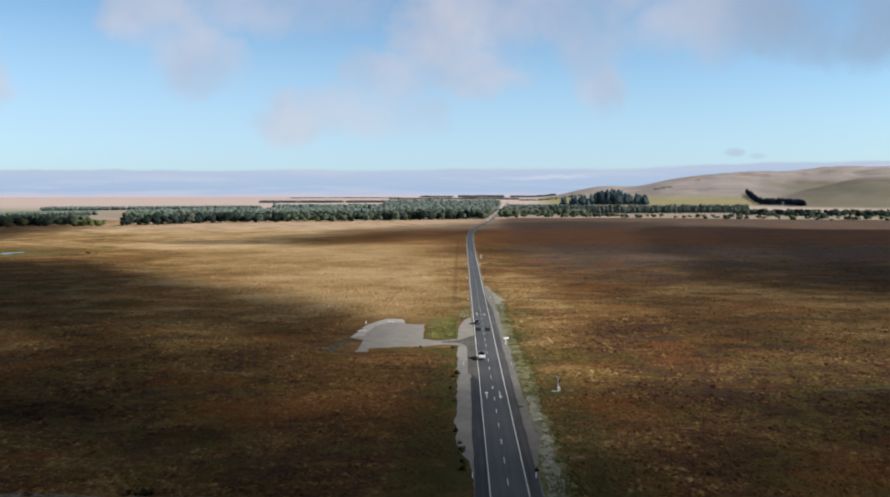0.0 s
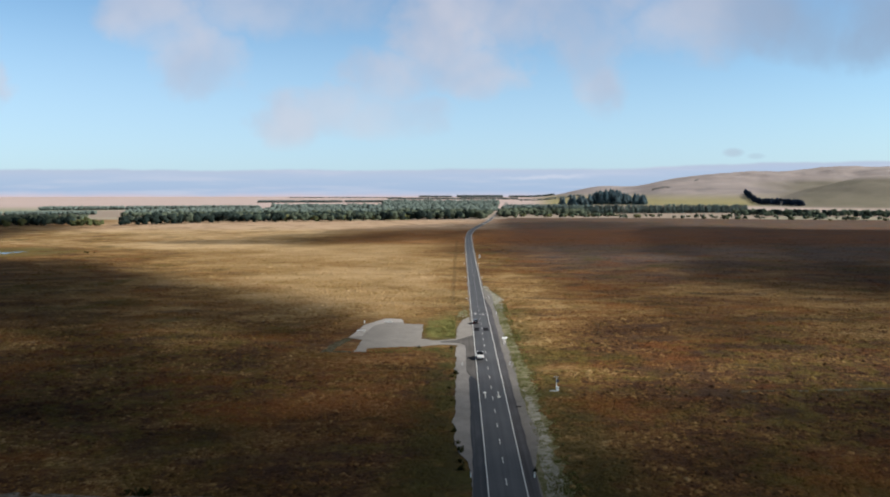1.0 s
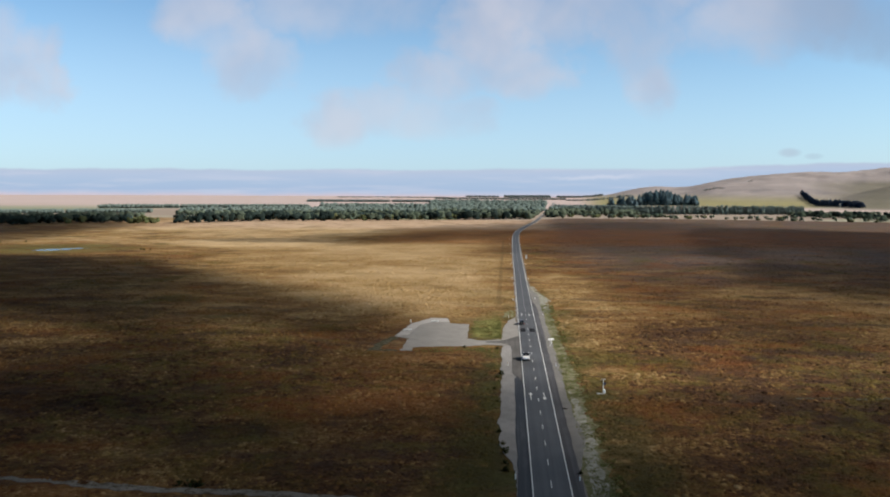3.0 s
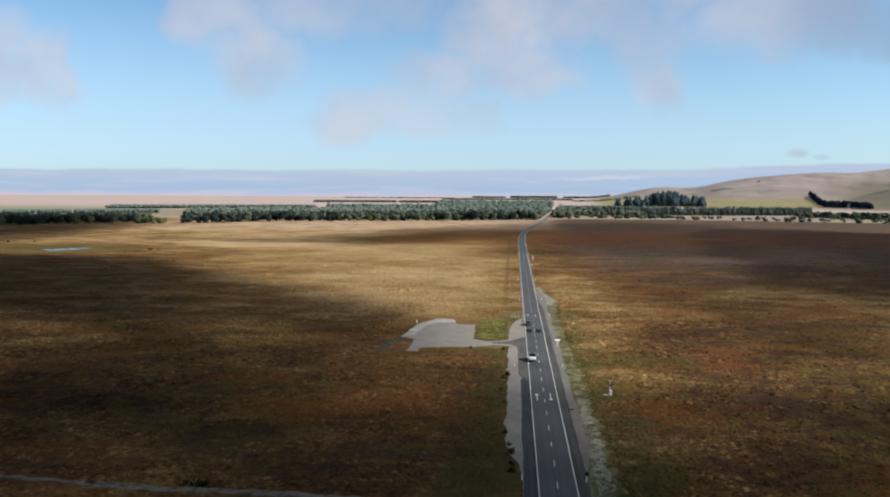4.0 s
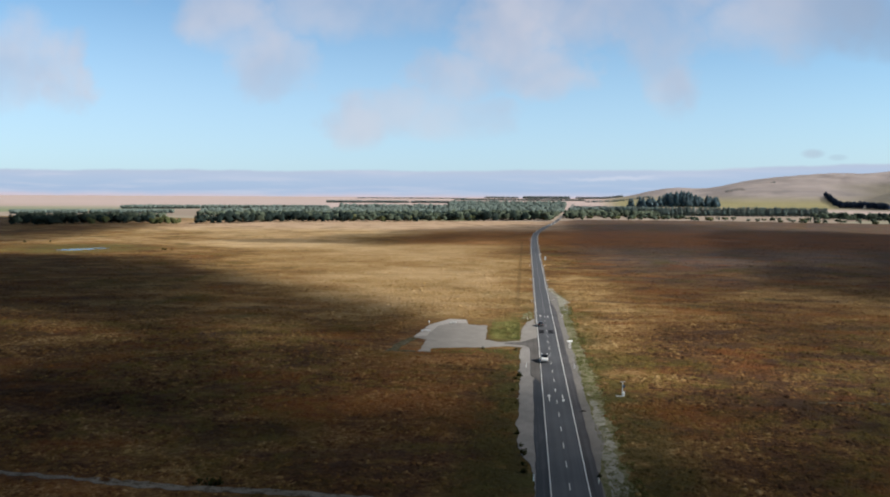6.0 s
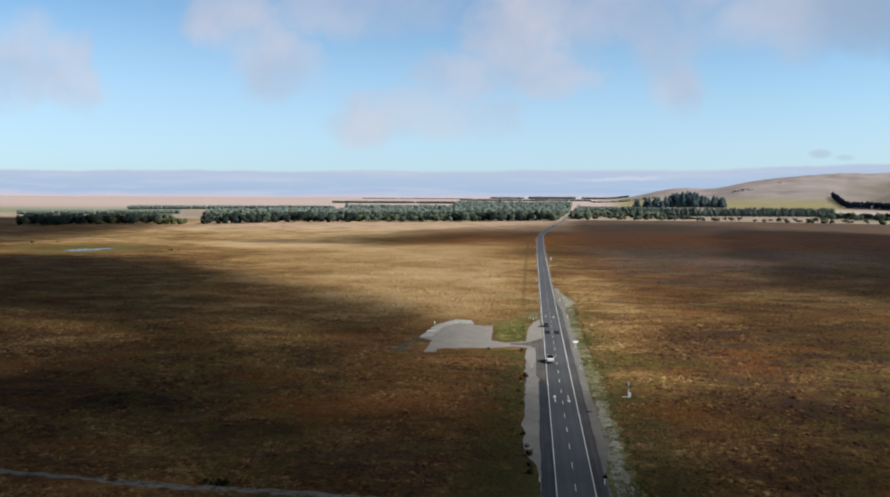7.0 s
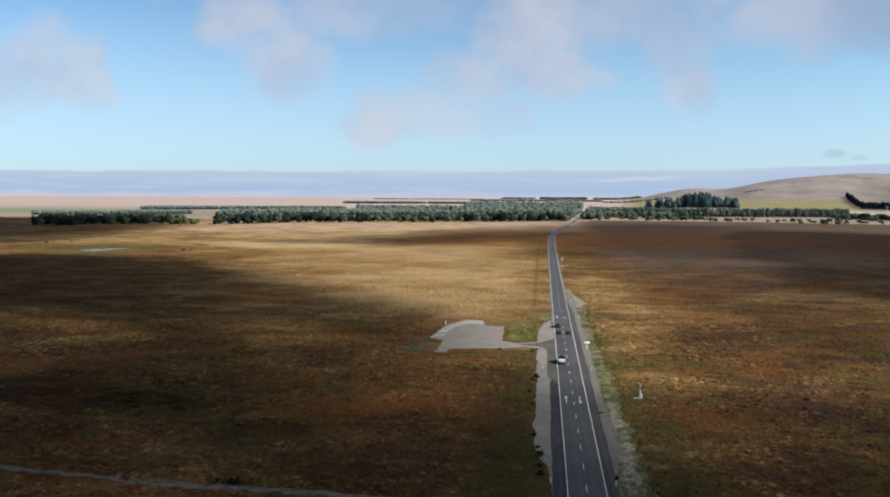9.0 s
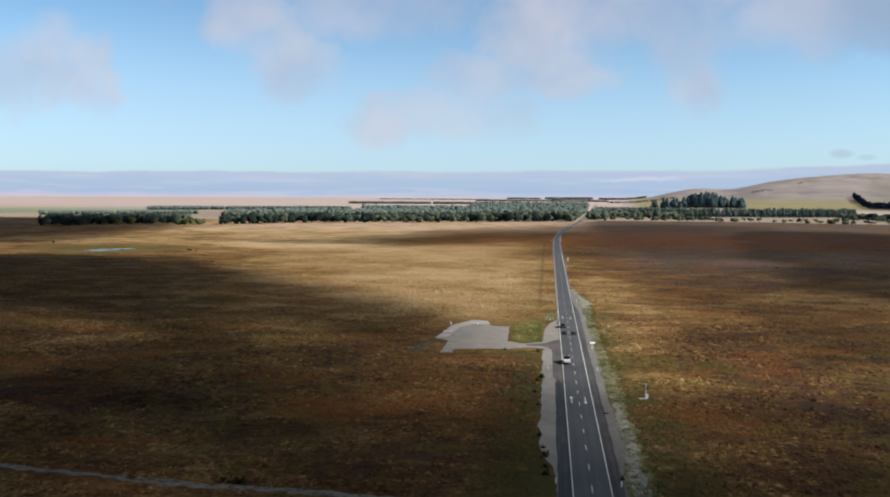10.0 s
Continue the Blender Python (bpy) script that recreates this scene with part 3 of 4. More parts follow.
def arrow_mesh():
    bm = bmesh.new()
    box(bm, 0, -0.9, 0, 0.22, 4.2, 0.012)
    tip = [bm.verts.new(p) for p in ((-0.55, 1.2, -0.006), (0.55, 1.2, -0.006), (0, 3.0, -0.006), (-0.55, 1.2, 0.006), (0.55, 1.2, 0.006), (0, 3.0, 0.006))]
    for f in ((0, 1, 2), (5, 4, 3), (0, 3, 4, 1), (1, 4, 5, 2), (2, 5, 3, 0)):
        bm.faces.new([tip[i] for i in f])
    return bm


arrow = part("arrow_marking", arrow_mesh(), PAINT, road)
arrow.matrix_local = pose(-1.75, 172.0, ROAD_Z + 0.055, 0, 0, 0)
for x, y, turn in ((1.5, 172.0, 180), (-1.55, 290.0, 0), (1.45, 290.0, 180)):
    other = new("arrow_marking", arrow.data)
    other.parent = road
    other.matrix_local = pose(x, y, ROAD_Z + 0.055, 0, 0, turn)
for x in (-1.75, 1.5):
    patch = part("seal_patch", box(bmesh.new(), x, 256.7, ROAD_Z + 0.062, 1.8, 6.4, 0.02), PATCH_SEAL, road, "dark square repair in the seal")


# ---- gravel pad and its lane ----
def sheet_from_corners(name, corners, z, mat, ragged_by=0.35, seed=1):
    """A low slab over a plan of corners, its outline broken up a little."""
    rng = random.Random(seed)
    outline = []
    for i, (x, y) in enumerate(corners):
        x2, y2 = corners[(i + 1) % len(corners)]
        steps = max(1, int(math.hypot(x2 - x, y2 - y) / 1.5))
        for k in range(steps):
            f = k / steps
            outline.append((x + (x2 - x) * f + rng.uniform(-ragged_by, ragged_by), y + (y2 - y) * f + rng.uniform(-ragged_by, ragged_by) * 1.5))
    bm = bmesh.new()
    top = [bm.verts.new((x, y, z)) for x, y in outline]
    low = [bm.verts.new((x, y, z - 0.15)) for x, y in outline]
    bm.faces.new(top)
    for i in range(len(top)):
        j = (i + 1) % len(top)
        bm.faces.new((top[i], low[i], low[j], top[j]))
    return part(name, bm, mat)


pad = sheet_from_corners("gravel_pad", ((-45.5, 241.5), (-43, 266), (-37, 279), (-30.4, 278.6), (-28.5, 268), (-21.6, 266.4), (-20.6, 240), (-17, 237.2), (-9, 240),
                                        (-8.6, 262), (-6.5, 278), (-4.2, 284), (-3.3, 262), (-3.3, 216), (-6.0, 229), (-13.7, 231), (-20.8, 227.6), (-29.8, 226.8), (-36.7, 224), (-37, 219), (-40.5, 219.3), (-40.4, 237.4)), 0.075, PAD_GRAVEL)
tagged(pad, "pale grey gravel parking pad with a short lane", "pavement", kind="structure")
slab = sheet_from_corners("pale_slab", ((-45.3, 242), (-42.8, 265.5), (-37, 278.4), (-30.6, 278.2), (-29, 271.5), (-35.5, 269.5), (-39.5, 264), (-41.2, 244)), 0.095, SLAB, 0.15, 9)
tagged(slab, "paler worn strip along the edge of the pad", "pavement", kind="structure")
spill = sheet_from_corners("gravel_spill", ((4.2, 290), (9.0, 297), (11.6, 308), (10.6, 320), (12.6, 332), (9.4, 345), (7.6, 362), (5.8, 384), (4.6, 394)), 0.05, STREWN, 0.9, 14)
tagged(spill, "pale gravel spilled beside the shoulder", "verge", kind="structure")
scrape = sheet_from_corners("bare_scrape", ((-9.6, 284), (-8.0, 297), (-5.6, 303), (-4.4, 292), (-5.0, 285)), 0.05, WEEDY, 0.6, 15)
tagged(scrape, "bare stony scrape beside the road", "verge", kind="structure")
rim = sheet_from_corners("bare_patch", ((-50.5, 218.5), (-49, 232), (-46.5, 241), (-44.0, 240), (-47.5, 221.0), (-41, 220.5), (-41, 218.6)), 0.05, FAINT, 0.5, 4)
tagged(rim, "thin weedy gravel beside the parking pad", "verge", kind="structure")
lane = sheet_from_corners("lane_seal", ((-14.5, 235.8), (-9.5, 237.4), (-3.4, 246.0), (-3.4, 222.0), (-7.5, 232.6), (-14, 233.8)), 0.10, OLD_SEAL, 0.2, 5)
tagged(lane, "short sealed mouth of the side lane", "road", kind="structure")
track = sheet_from_corners("stony_track", ((-180, 121), (-125, 116.6), (-101.7, 114.4), (-90, 113.2), (-80, 112.9), (-66, 112.0), (-58, 111.6), (-50, 111.9), (-39, 111.8), (-30, 111.0), (-30, 108.8), (-40, 110.0), (-50, 110.1), (-64, 109.6), (-74, 110.2), (-84, 111.6), (-91, 112.0), (-101.7, 112.7), (-125, 115.0), (-180, 119.4)), 0.05, TRACK, 0.35, 6)
tagged(track, "narrow stony track through the grass", "track", kind="structure")
far_track = sheet_from_corners("faint_track", ((60, 176.3), (76, 177.3), (100, 179.6), (150, 185), (150, 186.6), (100, 181), (76, 178.6), (60, 177.3)), 0.05, FAINT, 0.35, 12)
tagged(far_track, "faint stony track through the tussock", "track", kind="structure")
pond = sheet_from_corners("pond", ((-398, 566), (-384, 561), (-372, 570), (-374, 584), (-366, 594), (-374, 598), (-386, 588), (-396, 580)), 0.12, WATER, 1.0, 7)
tagged(pond, "small pond lying in the grassland", "water", kind="structure")


# ---- clouds overhead that shade the plain ----
def cloud_material():
    mat, n, out = material("cloud_vapour")
    inside = n.add("ShaderNodeAttribute", attribute_name="vapour").outputs["Fac"]
    body = n.add("ShaderNodeAttribute", attribute_name="thickness").outputs["Fac"]
    p = n.add("ShaderNodeNewGeometry").outputs["Position"]
    ragged = n.noise(p, 1 / 90, 5, 0.62)
    d = n.math("MULTIPLY", n.remap(n.math("ADD", inside, n.math("MULTIPLY", n.math("SUBTRACT", ragged, 0.5), 0.7)), 0.12, 0.88), body)
    d = n.math("MULTIPLY", d, n.remap(n.noise(p, 1 / 45, 4, 0.6), 0.3, 0.6, 0.86, 1.0))
    vapour = n.add("ShaderNodeMixShader", {0: 0.5, 1: n.add("ShaderNodeBsdfDiffuse", {"Color": (0.42, 0.44, 0.48)}).outputs[0], 2: n.add("ShaderNodeBsdfTranslucent", {"Color": (0.42, 0.44, 0.48)}).outputs[0]}).outputs[0]
    n.put(out.inputs["Surface"], n.add("ShaderNodeMixShader", {0: d, 1: n.add("ShaderNodeBsdfTransparent").outputs[0], 2: vapour}).outputs[0])
    return mat


CLOUD = cloud_material()
CLOUD_BASE = 950.0


def inside_outline(x, y, outline):
    """Distance to an outline's edge, positive inside it."""
    far, inner = np.full(x.shape, 1e9), np.zeros(x.shape, bool)
    for (x1, y1), (x2, y2) in zip(outline, outline[1:] + outline[:1]):
        dx, dy = x2 - x1, y2 - y1
        k = np.clip(((x - x1) * dx + (y - y1) * dy) / (dx * dx + dy * dy), 0, 1)
        far = np.minimum(far, np.hypot(x - x1 - k * dx, y - y1 - k * dy))
        if dy:
            inner ^= ((y1 > y) != (y2 > y)) & (x < x1 + (y - y1) / dy * dx)
    return np.where(inner, far, -far)


def build_cloud(outline, through_it, soft, seed):
    """A flat-based cumulus over the given plan of its shade; it lets a share of the sun through and thins out towards its edge."""
    shift = TO_SUN * (CLOUD_BASE / TO_SUN.z)
    xs, ys = [p[0] for p in outline], [p[1] for p in outline]
    step = max(12.0, (max(xs) - min(xs)) / 60)
    gx, gy = np.meshgrid(np.arange(min(xs) - soft, max(xs) + soft + step, step), np.arange(min(ys) - soft, max(ys) + soft + step, step))
    depth = inside_outline(gx, gy, list(outline))
    inside = np.clip(0.5 + depth / (2 * soft), 0, 1)
    rise = np.sqrt(np.clip(inside, 0, 1)) * (1 + 0.35 * waves(gx, gy, 160, seed))
    rows, cols = gx.shape
    count = rows * cols
    verts = np.concatenate([np.stack([gx, gy, k * rise], -1).reshape(-1, 3) for k in (60, -14)])
    i, j = np.meshgrid(np.arange(rows - 1), np.arange(cols - 1), indexing="ij")
    quad = np.stack([i * cols + j, i * cols + j + 1, (i + 1) * cols + j + 1, (i + 1) * cols + j], -1).reshape(-1, 4)
    quad = quad[inside.ravel()[quad].max(1) > 0]
    ob = mesh_object("cloud", verts.tolist(), quad.tolist() + (quad[:, ::-1] + count).tolist(), CLOUD, smooth=True)
    for name, values in (("vapour", np.tile(inside.ravel(), 2)), ("thickness", np.full(2 * count, 1 - math.sqrt(through_it)))):
        ob.data.attributes.new(name, "FLOAT", "POINT").data.foreach_set("value", values.astype(np.float32))
    ob.location = (shift.x, shift.y, CLOUD_BASE)
    return tagged(ob, "low grey-white cloud drifting over the plain", "cloud", "clouds over the plain", "stuff")


# for each cloud the plan of its shade, the share of sun that comes through, the width of its thin edge
build_cloud(((-1000, 520), (-420, 508), (-300, 530), (-232, 470), (-160, 402), (-120, 366), (-88, 330), (-66, 294), (-50, 255), (-46, 222), (-64, 214), (-120, 246), (-300, 280), (-1000, 350)), 0.03, 34, 1)  # dense cloud over the west
build_cloud(((-1000, 350), (-300, 280), (-120, 244), (-60, 205), (-60, 160), (-1000, 180)), 0.52, 28, 2)  # thinner cloud in the south-west
build_cloud(((-150, 230), (-60, 222), (-30, 214), (-16, 200), (-14, 150), (-30, 142), (-150, 160)), 0.12, 22, 3)  # thin cloud above the pad's south
build_cloud(((-1000, 185), (-110, 172), (-40, 158), (-20, 146), (4, 138), (18, 140), (18, 20), (-1000, 20)), 0.06, 24, 4)  # cloud over the near road
build_cloud(((14, 142), (30, 148), (60, 168), (200, 185), (400, 150), (400, 20), (14, 20)), 0.2, 24, 5)  # cloud in the south-east
build_cloud(((-1500, 640), (-500, 640), (-522, 760), (-570, 1020), (-655, 1120), (-720, 1300), (-1500, 1300)), 0.1, 36, 6)  # cloud over the western woods
build_cloud(((-300, 712), (-211, 742), (-148, 858), (-40, 1090), (40, 1190), (60, 1190), (30, 960), (-30, 800), (-92, 722), (-172, 676)), 0.25, 30, 7)  # long streak at the bend
build_cloud(((14, 760), (60, 1200), (200, 1320), (330, 1250), (300, 900), (180, 560), (60, 600)), 0.42, 46, 8)  # thin veil east of the bend
build_cloud(((215, 540), (250, 800), (330, 1080), (400, 1105), (484, 1000), (1000, 1000), (1000, 250), (260, 300), (190, 400)), 0.14, 44, 9)  # dense cloud in the east
build_cloud(((140, 520), (118, 330), (112, 250), (135, 205), (200, 200), (600, 280), (600, 350), (300, 520)), 0.42, 44, 10)  # thin cloud between


# ---- trees ----
def clumps(rng, centres, sizes, squash=0.75, uneven=(0.6, 1.25)):
    """Many small irregular eight-sided leaf clumps as one block of vertices and triangles."""
    shape = np.array([(1, 0, 0), (-1, 0, 0), (0, 1, 0), (0, -1, 0), (0, 0, 1), (0, 0, -1)], float)
    tris = np.array([(0, 2, 4), (2, 1, 4), (1, 3, 4), (3, 0, 4), (2, 0, 5), (1, 2, 5), (3, 1, 5), (0, 3, 5)])
    n = len(centres)
    v = shape[None] * np.asarray(sizes)[:, None, None] * rng.uniform(*uneven, (n, 6, 1))
    v[:, :, 2] *= squash
    a = rng.uniform(0, 6.283, n)
    c, s = np.cos(a)[:, None], np.sin(a)[:, None]
    x, y = v[:, :, 0] * c - v[:, :, 1] * s, v[:, :, 0] * s + v[:, :, 1] * c
    v = np.stack([x, y, v[:, :, 2]], -1) + np.asarray(centres)[:, None]
    f = tris[None] + (np.arange(n) * 6)[:, None, None]
    return v.reshape(-1, 3), f.reshape(-1, 3)


def round_normals(me, verts, centre, own=0.3):
    """Shade a heap of leaf clumps as one soft round body, with some of each clump's own relief left."""
    normals = np.zeros(len(verts) * 3, np.float32)
    me.vertices.foreach_get("normal", normals)
    away = np.asarray(verts) - centre
    away /= np.linalg.norm(away, axis=1)[:, None] + 1e-6
    mixed = normals.reshape(-1, 3) * own + away * (1 - own)
    mixed /= np.linalg.norm(mixed, axis=1)[:, None] + 1e-6
    me.normals_split_custom_set_from_vertices(mixed.tolist())


def broadleaf_points(rng, height, width, count):
    lobes = rng.integers(5, 9)
    la = rng.uniform(0, 6.283, lobes)
    lr = rng.uniform(0.1, 0.42, lobes) * width
    centre = np.stack([lr * np.cos(la), lr * np.sin(la), height * rng.uniform(0.26, 0.76, lobes)], -1)
    size = width * rng.uniform(0.20, 0.33, lobes)
    pick = rng.integers(0, lobes, count)
    d = rng.normal(size=(count, 3))
    d /= np.linalg.norm(d, axis=1)[:, None]
    p = centre[pick] + d * size[pick][:, None] * rng.uniform(0.55, 1.05, (count, 1)) * np.array([1, 1, 0.9])
    p[:, 2] = np.clip(p[:, 2], height * 0.04, height)
    return p, width * rng.uniform(0.06, 0.15, count)


def conifer_points(rng, height, width, count):
    h = rng.uniform(0.05, 1.0, count) ** 0.8
    r = width * 0.5 * (1.02 - h) ** 0.75 * rng.uniform(0.45, 1.05, count)
    a = rng.uniform(0, 6.283, count)
    return np.stack([r * np.cos(a), r * np.sin(a), h * height], -1), width * rng.uniform(0.10, 0.19, count) * (1.2 - 0.6 * h)


def build_tree(name, label, height, width, leaf, seed, conifer=False, count=170, category="tree", group=""):
    rng = np.random.default_rng(seed)
    tree = empty(name, (0, 0, 0))
    bm = bmesh.new()
    top = height * (0.9 if conifer else 0.55)
    tube(bm, (0, 0, -0.5), (0.02 * width, 0, top), max(0.12, height * 0.022), height * 0.008, 7)
    if not conifer:
        for k in range(5):
            a = k * 1.257 + rng.uniform(-0.4, 0.4)
            z0 = height * rng.uniform(0.18, 0.42)
            tube(bm, (0, 0, z0), (math.cos(a) * width * 0.33, math.sin(a) * width * 0.33, z0 + height * rng.uniform(0.15, 0.32)), height * 0.011, height * 0.004, 5)
    part("trunk", bm, BARK, tree)
    points, sizes = (conifer_points if conifer else broadleaf_points)(rng, height, width, count)
    v, f = clumps(rng, points, sizes)
    crown = mesh_object("crown", v.tolist(), f.tolist(), leaf, tree, smooth=True)
    round_normals(crown.data, v, np.array([0, 0, height * 0.4]))
    return tagged(tree, label, category, group)


def plant(templates, places, rng):
    """Copies of the templates at (x, y, scale); the templates themselves take the first places."""
    for k, (x, y, size) in enumerate(places):
        source = templates[k % len(templates)]
        m = pose(x, y, float(ground_height(x, y)) - 0.1, 0, 0, rng.uniform(0, 360)) @ Matrix.Scale(size, 4)
        if k < len(templates):
            source.matrix_world = m
        else:
            copy = copy_thing(source, pose(0, 0, 0))
            copy.matrix_world = m


def polar(az, r):
    return EYE[0] + r * math.sin(radians(az)), r * math.cos(radians(az))


def clear_of_road(x, y, gap):
    return y > 3350 or abs(x - road_x(y)) > gap


rng = np.random.default_rng(21)
BELT = "trees along the edge of the grassland"
dark_trees = [build_tree("tree", "dark green broadleaf tree at the grassland's edge", h, wd, DARK_LEAF, sd, group=BELT) for h, wd, sd in ((15, 15, 1), (17, 14, 2), (13, 16, 3), (16, 12, 4))]
mid_trees = [build_tree("tree", "mid-green leafy tree at the grassland's edge", h, wd, MID_LEAF, sd, group=BELT) for h, wd, sd in ((16, 12, 5), (14, 14, 6), (18, 11, 7))]
pale_trees = [build_tree("willow", "pale yellow-green willow at the grassland's edge", h, wd, LIGHT_LEAF, sd, group=BELT) for h, wd, sd in ((11, 12, 8), (9, 11, 9))]


def belt_line(az):
    """Distance of the near tree edge."""
    return float(np.interp(az, (-36, -33, -26, -19, -10, -4, 1.5, 3.2), (1210, 1240, 1200, 1262, 1275, 1325, 1410, 1540)))


spots = {"dark": [], "mid": [], "pale": []}
az = -37.0
while az < 3.0:
    density = waves(az * 1.0, 0.0, 9, 31)
    r = belt_line(az) + rng.uniform(0, 45)
    x, y = polar(az, r)
    gap = -26.5 < az < -25.2
    if not gap and clear_of_road(x, y, 13):
        # dark dense stands to the west of the gap, mixed trees towards the road
        shares = (0.9, 0.1, 0.0) if az < -13.8 else (0.36, 0.36, 0.28)
        if -32.8 < az < -31.4:
            shares = (0.1, 0.6, 0.3)
        kind = "pale" if -28.3 < az < -26.5 else rng.choice(["dark", "mid", "pale"], p=shares)
        spots[kind].append((x, y, rng.uniform(0.72, 1.12) * (1.25 if az > -6 or -23.5 < az < -17.5 else 1.0) if kind != "pale" else rng.uniform(0.85, 1.35)))
    az += rng.uniform(0.16, 0.34)
plant(dark_trees, spots["dark"], rng)
plant(mid_trees, spots["mid"], rng)
plant(pale_trees, spots["pale"], rng)

# planted pines in a straight row, with shrubs on the pale strip in front of it
ROW = "pines in a straight planted row"
pines = [build_tree("pine", "tall dark green pine in a planted row", h, wd, ROW_NEEDLE, sd, True, 110, group=ROW) for h, wd, sd in ((22, 12, 10), (23, 13, 11), (21, 12, 12), (22.5, 13, 13))]
row = []
for k in range(186):
    f = k / 185
    row.append((185 + 545 * f + rng.uniform(-1, 1), 1765 + 118 * f + rng.uniform(-4, 4), rng.uniform(0.88, 1.06)))
plant(pines, row, rng)
SHRUBS = "shrubs on the pale strip"
shrubs = [build_tree("shrub", "low olive-green shrub on pale grass", h, wd, lf, sd, count=70, category="shrub", group=SHRUBS)
          for h, wd, lf, sd in ((6, 9, MID_LEAF, 14), (5, 10, LIGHT_LEAF, 15), (7, 8, MID_LEAF, 16))]
places = []
for k in range(84):
    az_k = 4.6 + 26 * rng.uniform() ** 0.9
    places.append((*polar(az_k, rng.uniform(1500, 1640)), rng.uniform(0.7, 1.5)))
for k in range(26):
    places.append((*polar(5.8 + 6.4 * rng.uniform(), rng.uniform(1560, 1640)), rng.uniform(1.0, 1.5)))
plant(shrubs, places, rng)
EAST = "broad trees below the hills"
east_trees = [build_tree("tree", "dense green tree below the hills", h, wd, lf, sd, group=EAST) for h, wd, lf, sd in ((15, 15, DARK_LEAF, 17), (13, 16, MID_LEAF, 18), (16, 13, MID_LEAF, 19))]
places = []
az = 20.9
while az < 36:
    if not 27.9 < az < 28.3:
        places.append((*polar(az, 1730 + rng.uniform(-70, 90)), rng.uniform(0.75, 1.15)))
    az += rng.uniform(0.13, 0.28)
plant(east_trees, places, rng)

# grove on the knoll and the shelter belt that climbs the slope
GROVE = "conifers of the hill grove"
firs = [build_tree("conifer", "dark blue-green conifer in a hill grove", h, wd, NEEDLE, sd, True, 120, group=GROVE) for h, wd, sd in ((46, 32, 41), (52, 36, 42), (42, 30, 43))]
places = []
for k in range(120):
    a = rng.uniform(10.05, 14.3)
    places.append((*polar(a, rng.uniform(2880, 3080)), rng.uniform(0.62, 1.0) * (0.80 + 0.34 * math.exp(-((a - 11.6) / 1.1) ** 2))))
for k in range(34):
    places.append((*polar(rng.uniform(7.9, 9.9), rng.uniform(2760, 2900)), rng.uniform(0.42, 0.78)))
plant(firs, places, rng)
SHELTER = "conifers of the shelter belt"
shelter = [build_tree("conifer", "near-black conifer in a shelter belt", h, wd, BELT_NEEDLE, sd, True, 110, group=SHELTER) for h, wd, sd in ((20, 18, 44), (22, 19, 45))]
places = []
for k in range(72):
    f = k / 71
    bend = min(1.0, f / 0.36)
    az_k = 21.3 + 1.05 * bend + 2.75 * max(0.0, (f - 0.36) / 0.64)
    r_k = 3330 - 430 * bend ** 0.8 - 320 * max(0.0, f - 0.36)
    places.append((*polar(az_k, r_k + rng.uniform(-14, 14)), rng.uniform(0.85, 1.15) * (1 - 0.35 * max(0.0, f - 0.5))))
plant(shelter, places, rng)


def build_woods(name, label, zones, leaf, seed, conifer=False):
    """Far woods: one object, every tree a small heap of clumps."""
    rng = np.random.default_rng(seed)
    vs, fs, middles, base = [], [], [], 0
    for az0, az1, r0, r1, count, height in zones:
        for _ in range(int(count * 1.35)):
            a, r = rng.uniform(az0, az1), rng.uniform(r0, r1)
            x, y = polar(a, r)
            if not clear_of_road(x, y, 11):
                continue
            h = height * rng.uniform(0.82, 1.1)
            p, sz = (conifer_points if conifer else broadleaf_points)(rng, h, h * (0.6 if conifer else 0.85), 26)
            v, f = clumps(rng, p, sz * (1.6 if conifer else 2.1), uneven=(0.85, 1.15))
            place = np.array([x, y, float(ground_height(x, y))])
            vs.append(v + place)
            middles.append(np.broadcast_to(place + (0, 0, 0.4 * h), v.shape))
            fs.append(f + base)
            base += len(v)
    me = bpy.data.meshes.new(name)
    v, f = np.concatenate(vs), np.concatenate(fs)
    me.vertices.add(len(v)), me.loops.add(f.size), me.polygons.add(len(f))
    me.vertices.foreach_set("co", v.ravel())
    me.loops.foreach_set("vertex_index", f.ravel().astype(np.int32))
    me.polygons.foreach_set("loop_start", np.arange(0, f.size, 3, dtype=np.int32))
    me.update(calc_edges=True)
    me.shade_smooth()
    round_normals(me, v, np.concatenate(middles), 0.15)
    me.materials.append(leaf)
    return tagged(new(name, me), label, "woods", kind="stuff")


build_woods("broadleaf_woods", "green mixed woods behind the grassland", ((-20.5, -6, 1370, 1640, 210, 13), (-6, 2.6, 1390, 1640, 130, 16), (2.2, 4.4, 1480, 1800, 60, 15), (-25, -20, 1500, 1650, 40, 12), (-37, -27.4, 1380, 1480, 110, 13),
                                                                          (4.2, 10, 1650, 1900, 90, 15), (20.5, 37, 1820, 2000, 130, 13)), MID_LEAF, 51)
build_woods("dark_woods", "dark green woods behind the grassland", ((-20, -9, 1340, 1480, 120, 14), (-9, -3, 1400, 1540, 70, 14), (-3, 2, 1500, 1640, 40, 15)), DARK_LEAF, 54)
